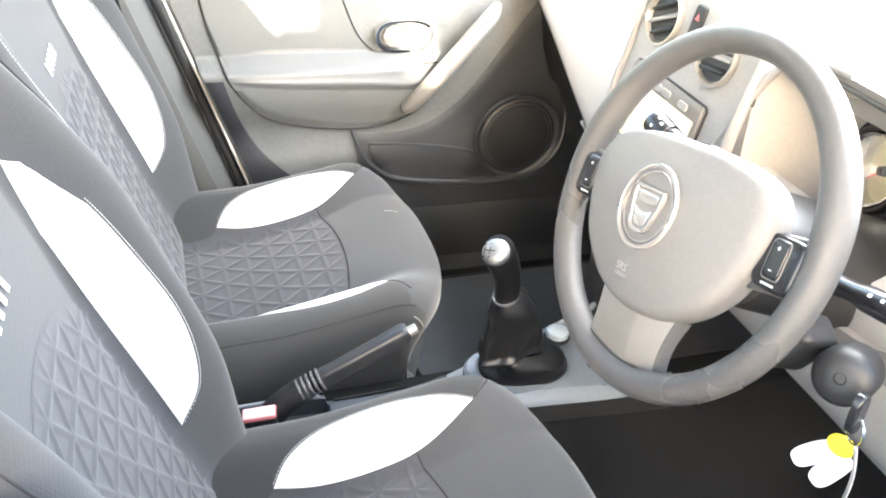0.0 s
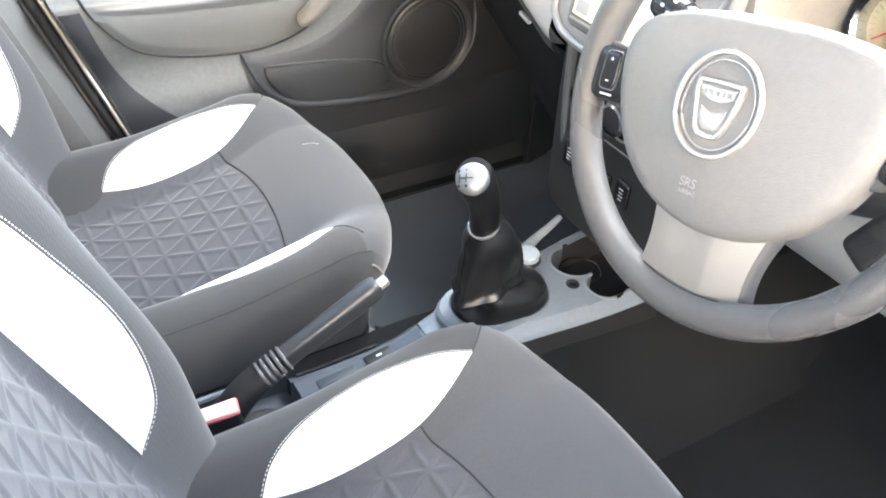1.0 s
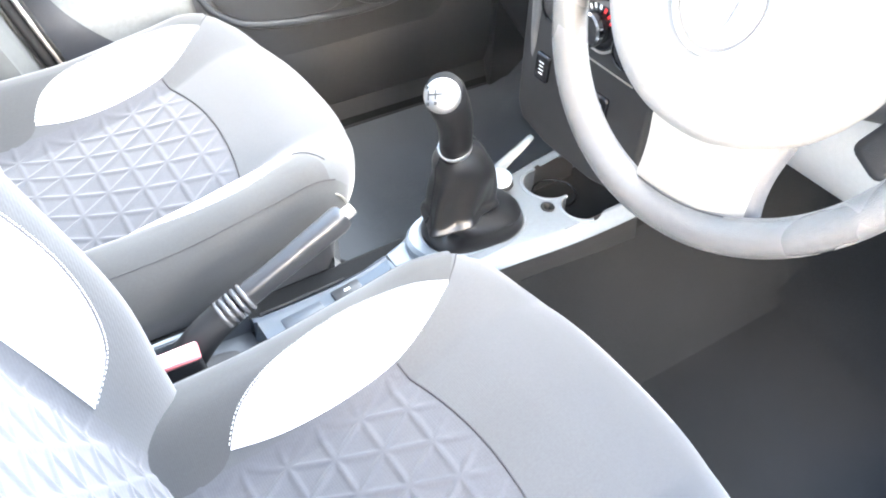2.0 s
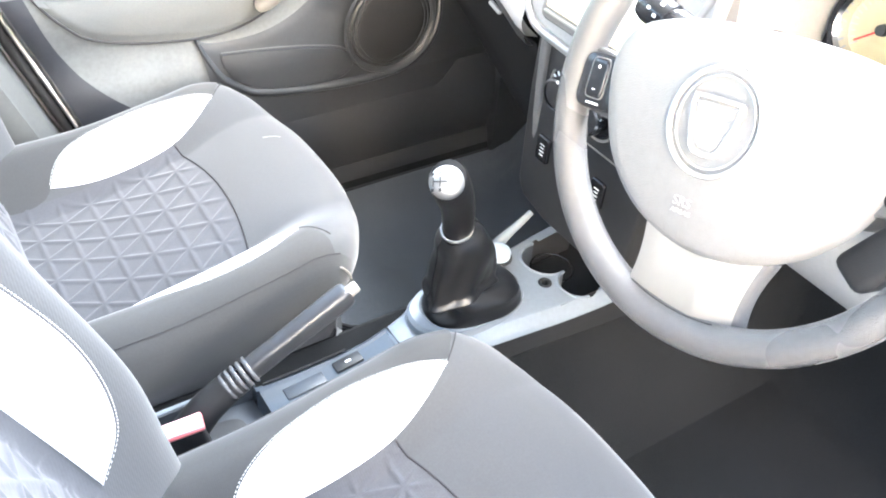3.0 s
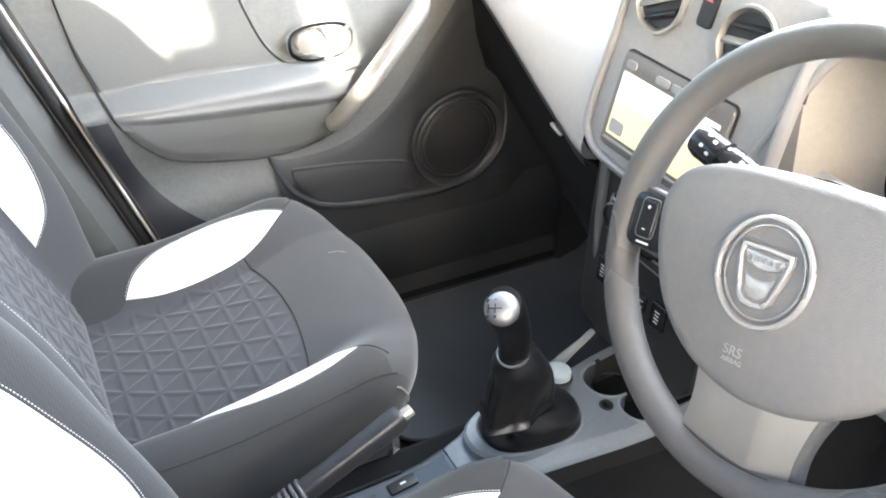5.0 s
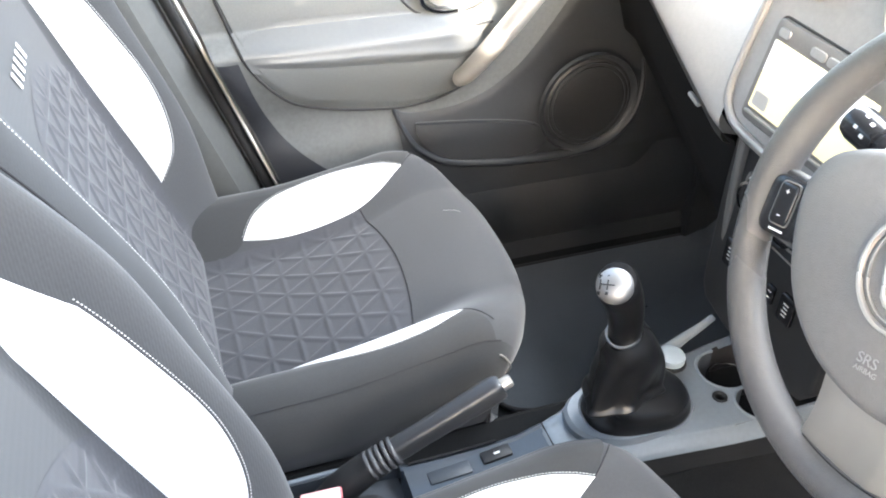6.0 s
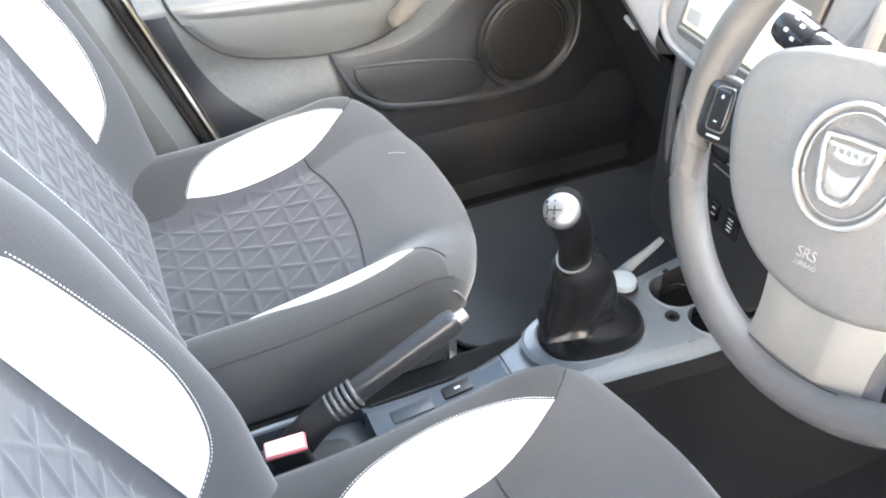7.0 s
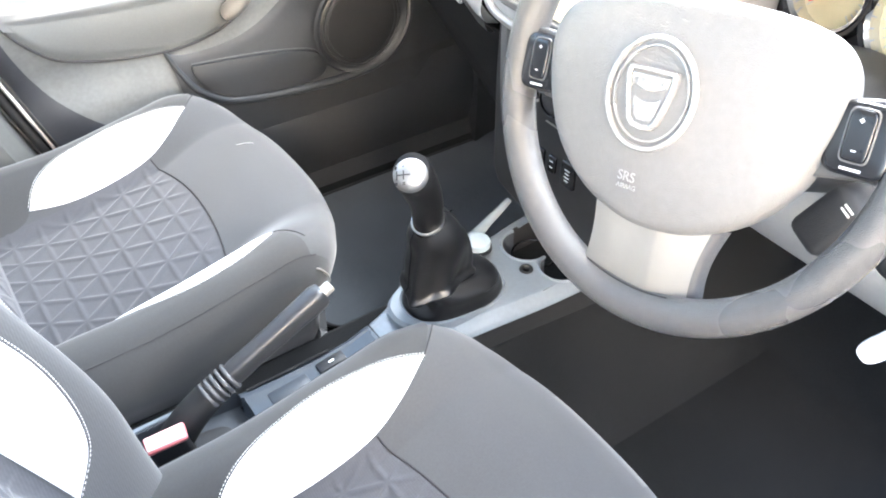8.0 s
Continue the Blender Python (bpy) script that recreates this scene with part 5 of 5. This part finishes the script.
def centre_stack():
    c = thing("centre_stack", "grey centre stack with touch screen, vents and controls", "centre stack", (0.235, 0, 0.617))
    T = Matrix.Translation((-0.235, 0, -0.617))
    A, B = T @ SM, T @ LM
    face = [(-0.150, 0.255), (-0.146, 0.16), (-0.150, 0.06), (-0.148, 0.012), (-0.135, -0.010), (-0.115, -0.020), (-0.04, -0.026), (0.04, -0.026), (0.115, -0.020), (0.135, -0.010), (0.148, 0.012), (0.150, 0.06), (0.146, 0.16), (0.150, 0.255)]
    part("fascia", slab(face, 0.05, A @ pose(0, 0, -0.05), 0.006, 0.0), GREY, c, "grey fascia plate")
    # satin surround
    path = smooth_path([(-0.146, 0.25, 0), (-0.142, 0.15, 0), (-0.146, 0.06, 0), (-0.144, 0.014, 0), (-0.130, -0.006, 0), (-0.105, -0.017, 0), (-0.04, -0.021, 0), (0.04, -0.021, 0), (0.105, -0.017, 0), (0.130, -0.006, 0), (0.144, 0.014, 0), (0.146, 0.06, 0), (0.142, 0.15, 0), (0.146, 0.25, 0)], 90)
    part("surround_trim", tube([A @ (p + Vector((0, 0, 0.001))) for p in path], 0.0085, 10, False, 0.7), SURROUND, c, "pale satin surround")
    # display unit
    unit = part("display_unit", slab(rounded(-0.107, 0.082, 0.002, 0.124, 0.008), 0.007, A @ pose(0, 0, 0.001), 0.003), HOUSING, c, "grey display housing")
    part("display_gap", ring_plate(rounded(-0.1095, 0.0845, -0.0005, 0.1265, 0.010), rounded(-0.1065, 0.0815, 0.0025, 0.1235, 0.008), 0.0025, A @ pose(0, 0, 0.0005)), BLACK, unit, "dark gap round the housing")
    part("display", slab(rounded(-0.098, 0.072, 0.018, 0.100, 0.002), 0.001, A @ pose(0, 0, 0.0082), 0.0003), SCREEN, unit, "lit yellow-white display")
    part("display_sky", slab(rounded(-0.0975, 0.0715, 0.062, 0.0995, 0.002), 0.0006, A @ pose(0, 0, 0.0092), 0.0002), SCREEN_PALE, unit, "pale upper part of the display")
    part("map_pattern", slab(rounded(-0.094, -0.068, 0.022, 0.040, 0.004), 0.0006, A @ pose(0, 0, 0.0094), 0.0002), MARK_DIM, unit)
    for u, w in ((-0.088, 0.018), (-0.030, 0.024), (-0.004, 0.022), (0.040, 0.022)):
        part("display_button", slab(rounded(u - w / 2, u + w / 2, 0.105, 0.1155, 0.004), 0.003, A @ pose(0, 0, 0.0078), 0.0012), GREY, unit)
    part("display_ledge", box((0.17, 0.004, 0.006), A @ pose(-0.014, 0.012, 0.009), 0.0015), SILVER, unit)
    for u, v, turn in ((-0.078, 0.195, 25), (0.062, 0.190, 8)):
        m = A @ pose(u, v, 0.003)
        r = 0.038
        ring = part("air_vent", lathe([(r, -0.004), (r + 0.003, 0.004), (r + 0.002, 0.008), (r - 0.001, 0.008), (r - 0.004, 0.002), (r - 0.004, -0.002)], m, 40), SILVER, c, "round vent with bright rim")
        part("vent_throat", lathe([(r - 0.005, 0.001), (0, 0.0005)], m, 32), BLACK, ring)
        for k in (-1, 0, 1):
            part("vent_slat", box((2 * r * (0.84 if k == 0 else 0.66), 0.004, 0.010), m @ pose(0, 0, 0.003, 0, 0, turn) @ pose(0, k * r * 0.45, 0, 35, 0, 0), 0.001), GREY if k == 0 else BLACK, ring)
    hz = part("hazard_button", slab(rounded(-0.018, 0.004, 0.185, 0.235, 0.005), 0.006, A @ pose(0, 0, -0.001), 0.002), BLACK, c, "black hazard button")
    part("hazard_mark", slab([(-0.012, 0.214), (-0.002, 0.214), (-0.007, 0.223)], 0.0006, A @ pose(0, 0, 0.0052), 0.0001), RED, hz, "red triangle mark", smooth=False)
    # lower control panel
    low = [(-0.122, 0.0), (-0.124, -0.08), (-0.122, -0.16), (-0.118, -0.24), (-0.105, -0.262), (-0.05, -0.275), (0.05, -0.275), (0.105, -0.262), (0.118, -0.24), (0.122, -0.16), (0.124, -0.08), (0.122, 0.0)]
    part("control_panel", slab(low, 0.20, B @ pose(0, 0, -0.20), 0.006), BLACK, c, "black lower control panel")
    part("panel_edge", tube([B @ Vector((-0.107 + 0.0006 * k, 0.004 - 0.032 * k, -0.004 - 0.00025 * k * k)) for k in range(9)], [0.0155 - 0.00010 * k * k for k in range(9)], 14, False, 0.6), POD, c, "grey panel edge")
    for k, u in enumerate((-0.046, 0.020, 0.086)):
        m = B @ pose(u, -0.055, 0.002)
        dial = part("heater_knob", lathe([(0.029, 0.0), (0.030, 0.004), (0.027, 0.006), (0.0215, 0.006), (0.0205, 0.020), (0.018, 0.023), (0, 0.0235)], m, 36), BLACK_GLOSS, c, "black rotary heater knob with bright rim")
        part("knob_rim", lathe([(0.0205, 0.014), (0.0226, 0.017), (0.0220, 0.0235), (0.0188, 0.0245)], m, 32), CHROME, dial)
        for j in range(7):
            th = radians(30 + 20 * j)
            part("scale_mark", box((0.006, 0.0034, 0.0006), m @ pose(0.0256 * math.cos(th), 0.0252 * math.sin(th), 0.0064, 0, 0, math.degrees(th)), 0), RED_MARK if j < 3 else MARK, dial, smooth=False)
        arc = [m @ Vector((0.034 * math.cos(radians(a)), 0.034 * math.sin(radians(a)), 0.002)) for a in range(150, 400, 10)]
        part("knob_arc", tube(arc, 0.0018, 6), SILVER, dial)
    for u in (-0.072, 0.045):
        key = part("push_switch", slab(rounded(u - 0.013, u + 0.013, -0.182, -0.142, 0.004), 0.005, B, 0.002), BLACK_GLOSS, c, "black push switch with white symbol")
        for k in range(4):
            part("switch_mark", box((0.009 - 0.0015 * (k % 2), 0.0014, 0.0005), B @ pose(u, -0.154 - 0.0055 * k, 0.0052), 0), MARK, key, smooth=False)
    for u in (-0.030, -0.012, 0.012):
        key = part("push_switch", slab(rounded(u - 0.007, u + 0.007, -0.176, -0.150, 0.002), 0.004, B, 0.0015), BLACK_GLOSS, c)
        for k in range(2):
            part("switch_mark", box((0.006, 0.0012, 0.0005), B @ pose(u, -0.158 - 0.009 * k, 0.0042), 0), MARK, key, smooth=False)
    part("red_lamp", lathe([(0, 0), (0.0028, 0), (0.0022, 0.0015), (0, 0.002)], B @ pose(-0.046, -0.150, 0.0008), 12), RED_MARK, c, "small red warning lamp")
    part("panel_line", box((0.10, 0.0022, 0.002), B @ pose(0.04, -0.106, 0.001), 0.0006), SILVER, c)
    return c


centre_stack()


def cluster():
    c = thing("instrument_cluster", "hooded instrument cluster with three round dials", "instrument cluster", (0.30, -0.34, 0.72))
    T = Matrix.Translation(-Vector(c.location)) @ SM
    C = 0.34
    def lean(x, y):
        """The hood splays outwards towards its foot."""
        return (x + C + (0.30 * y if x < 0 else -0.30 * y) * min(1, abs(x) / 0.12), y + 0.125)
    outer = [lean(x, y) for x, y in oval(0.210, 0.125, 96, 0, -0.001, 5)]
    def upright(x, y):
        """The opening inside it draws in a little towards its foot."""
        draw = 0.30 * max(0.0, 0.04 - y) * min(1, abs(x) / 0.12)
        return (x + C + (draw if x < 0 else -draw), y + 0.125)
    inner = [upright(x, y) for x, y in oval(0.195, 0.110, 96, 0, -0.001, 4.6)]
    deep = [(x + C, y + 0.125) for x, y in oval(0.160, 0.086, 96, 0, -0.003, 3.4)]
    mid = [(0.75 * x + 0.25 * i, 0.75 * y + 0.25 * j) for (x, y), (i, j) in zip(outer, inner)]
    part("hood", grid([[T @ Vector((x, y, -0.16)) for x, y in outer], [T @ Vector((x, y, -0.012)) for x, y in outer], [T @ Vector((x, y, 0.0)) for x, y in mid]], False, True), HOOD, c, "grey grained hood")
    part("hood_cheek", grid([[T @ Vector((x, y, 0.0)) for x, y in mid], [T @ Vector((x, y, -0.006)) for x, y in inner]], False, True), HOUSING, c, "darker grey cheek round the opening")
    part("hood_lining", grid([[T @ Vector((x, y, -0.006)) for x, y in inner], [T @ Vector((x * 0.94 + i * 0.06, y * 0.94 + j * 0.06, -0.010)) for (x, y), (i, j) in zip(inner, deep)], [T @ Vector((x, y, -0.15)) for x, y in deep]], False, True), HOOD, c, "grey grained inside of the hood")
    edge = [T @ Vector((x, y, -0.004)) for x, y in inner[20:48] if y > 0.155]
    part("hood_line", tube(edge, 0.0034, 8), STRIP, c, "charcoal line round the opening")
    edge = [T @ Vector((x, y, -0.003)) for x, y in outer[26:60]]
    part("hood_trim", tube(edge, 0.0058, 10), SURROUND, c, "pale trim along the hood's side")
    part("face", slab(deep, 0.004, T @ pose(0, 0, -0.156), 0.001), DIAL, c, "black panel behind the dials")
    for u, r in ((0.236, 0.046), (0.345, 0.058), (0.447, 0.040)):
        m = T @ pose(u, 0.131, -0.152)
        dial = part("dial_ring", lathe([(r, 0.0), (r + 0.003, 0.012), (r, 0.016), (r - 0.004, 0.012), (r - 0.004, 0.001)], m, 40), CHROME, c, "bright dial ring")
        part("dial_shroud", lathe([(r + 0.009, -0.002), (r + 0.009, 0.012), (r + 0.006, 0.0165), (r + 0.002, 0.015)], m, 40), BLACK_GLOSS, dial, "dark shroud round the dial")
        part("dial_face", lathe([(r - 0.004, 0.0015), (0, 0.002)], m, 32), DIAL_REFLECT, dial, "dial face with warm reflected light in its colour")
        for k in range(25):
            a = radians(225 - 270 * k / 24)
            L = 0.008 if k % 3 == 0 else 0.005
            part("dial_mark", box((L, 0.0014, 0.0004), m @ pose((r - 0.011) * math.cos(a), (r - 0.011) * math.sin(a), 0.0024, 0, 0, math.degrees(a)), 0), MARK_DIM, dial, smooth=False)
        lens = part("dial_lens", lathe([(r - 0.0035, 0.0105), (r * 0.6, 0.0118), (0, 0.0125)], m, 40), GLASS, dial, "clear dial lens")
        lens.visible_shadow = False
        part("needle", box((r * 0.72, 0.002, 0.001), m @ pose(0, 0, 0.005, 0, 0, 222) @ pose(r * 0.34, 0, 0), 0.0003), RED_MARK, dial, smooth=False)
        part("needle_hub", lathe([(0, 0.002), (0.007, 0.002), (0.006, 0.007), (0, 0.0075)], m, 20), BLACK, dial)
    return c


cluster()


# ---- body shell that closes the cabin ----
def sheet(name, pts, thick, mat, label, category):
    """A plate of some thickness over four corners."""
    a, b, c, d = [Vector(p) for p in pts]
    n = (b - a).cross(d - a).normalized() * thick
    bm = bmesh.new()
    lo, hi = [bm.verts.new(p) for p in (a, b, c, d)], [bm.verts.new(p + n) for p in (a, b, c, d)]
    bm.faces.new(lo)
    bm.faces.new(hi)
    for i in range(4):
        bm.faces.new((lo[i], lo[(i + 1) % 4], hi[(i + 1) % 4], hi[i]))
    return tagged(link(name, bm, mat, smooth=False), label, category, kind="structure")


rows = [[Vector((0.30 - 1.85 * i / 16, -0.54 + 1.08 * j / 16, 1.27 + 0.045 * math.sin(math.pi * j / 16) - 0.09 * (i / 16) ** 2 - 0.04 * (1 - i / 16) ** 4)) for j in range(17)] for i in range(17)]
roof = link("ceiling", grid(rows), HEADLINER)
tagged(roof, "pale cloth headliner under the roof", "ceiling", kind="structure")
rows = [[p + Vector((0, 0, 0.04)) for p in r] for r in rows]
tagged(link("roof_skin", grid(rows), PAINT), "grey painted steel roof", "roof", kind="structure")
ws = sheet("window_1", [(1.02, -0.62, 0.84), (1.02, 0.62, 0.84), (0.30, 0.52, 1.25), (0.30, -0.52, 1.25)], 0.005, GLASS, "clear windscreen above the dashboard", "windscreen")
ws.visible_shadow = False
for s in (1, -1):
    tagged(link("trim_windscreen_pillar", tube(smooth_path([(1.02, s * 0.66, 0.80), (0.66, s * 0.61, 1.06), (0.30, s * 0.545, 1.26)], 16), 0.035, 10), DOOR_GREY), "grey windscreen pillar trim", "pillar", kind="structure")
    tagged(link("trim_roof_rail", tube(smooth_path([(0.30, s * 0.545, 1.26), (-0.5, s * 0.545, 1.27), (-1.5, s * 0.53, 1.19)], 20), 0.03, 10), HEADLINER), "pale roof rail above the doors", "roof rail", kind="structure")
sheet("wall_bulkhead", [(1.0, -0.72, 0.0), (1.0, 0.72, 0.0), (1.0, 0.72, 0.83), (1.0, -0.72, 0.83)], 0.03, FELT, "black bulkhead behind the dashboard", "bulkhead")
for s in (1, -1):
    sheet("wall_kick_panel", [(0.58, s * 0.645, 0.0), (1.0, s * 0.645, 0.0), (1.0, s * 0.645, 0.80), (0.58, s * 0.645, 0.80)], 0.05 * s, DOOR_BLACK, "black kick panel beside the footwell", "panel")
    sheet("wall_rear_door", [(-1.5, s * 0.66, 0.0), (-0.48, s * 0.66, 0.0), (-0.48, s * 0.66, 0.78), (-1.5, s * 0.66, 0.78)], 0.05 * s, PILLAR, "dark grey rear door card", "car door")
sheet("wall_rear", [(-1.5, -0.70, 0.0), (-1.5, 0.70, 0.0), (-1.62, 0.66, 0.80), (-1.62, -0.66, 0.80)], 0.05, DOOR_DARK, "charcoal panel behind the rear bench", "panel")


def rear_bench():
    b = thing("rear_bench", "dark cloth rear bench behind the front seats", "car seat", (-1.2, 0, 0.2))
    part("bench_cushion", box((0.50, 1.24, 0.16), pose(-0.02, 0, 0.10, 0, -6, 0), 0.05, 4), CLOTH_SIDE, b)
    part("bench_backrest", box((0.14, 1.24, 0.60), pose(-0.28, 0, 0.40, 0, -18, 0), 0.05, 4), CLOTH_SIDE, b)
    return b


rear_bench()

# outside ground
g = link("ground", grid([[Vector((-60 + 12 * i, -60 + 12 * j, -0.35)) for j in range(11)] for i in range(11)]), GROUND)
tagged(g, "dark asphalt yard round the car", "ground", kind="structure")

# unseen blocker added beyond the open driver's side; its raked slots shape sun patches
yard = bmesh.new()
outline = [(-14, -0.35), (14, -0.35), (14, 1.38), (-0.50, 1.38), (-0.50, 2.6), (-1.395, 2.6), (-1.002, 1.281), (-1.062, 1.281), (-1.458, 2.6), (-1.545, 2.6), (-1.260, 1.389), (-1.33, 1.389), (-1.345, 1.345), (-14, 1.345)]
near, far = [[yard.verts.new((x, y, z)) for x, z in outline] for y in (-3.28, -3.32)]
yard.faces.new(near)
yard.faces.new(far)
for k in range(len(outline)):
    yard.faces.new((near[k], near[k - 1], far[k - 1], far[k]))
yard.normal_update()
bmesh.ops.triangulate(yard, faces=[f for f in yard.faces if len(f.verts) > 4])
tagged(link("wall_sun_blocker", yard, BLOCKER, smooth=False), "unseen grey screen added to shape the sun's patches", "wall", kind="structure")
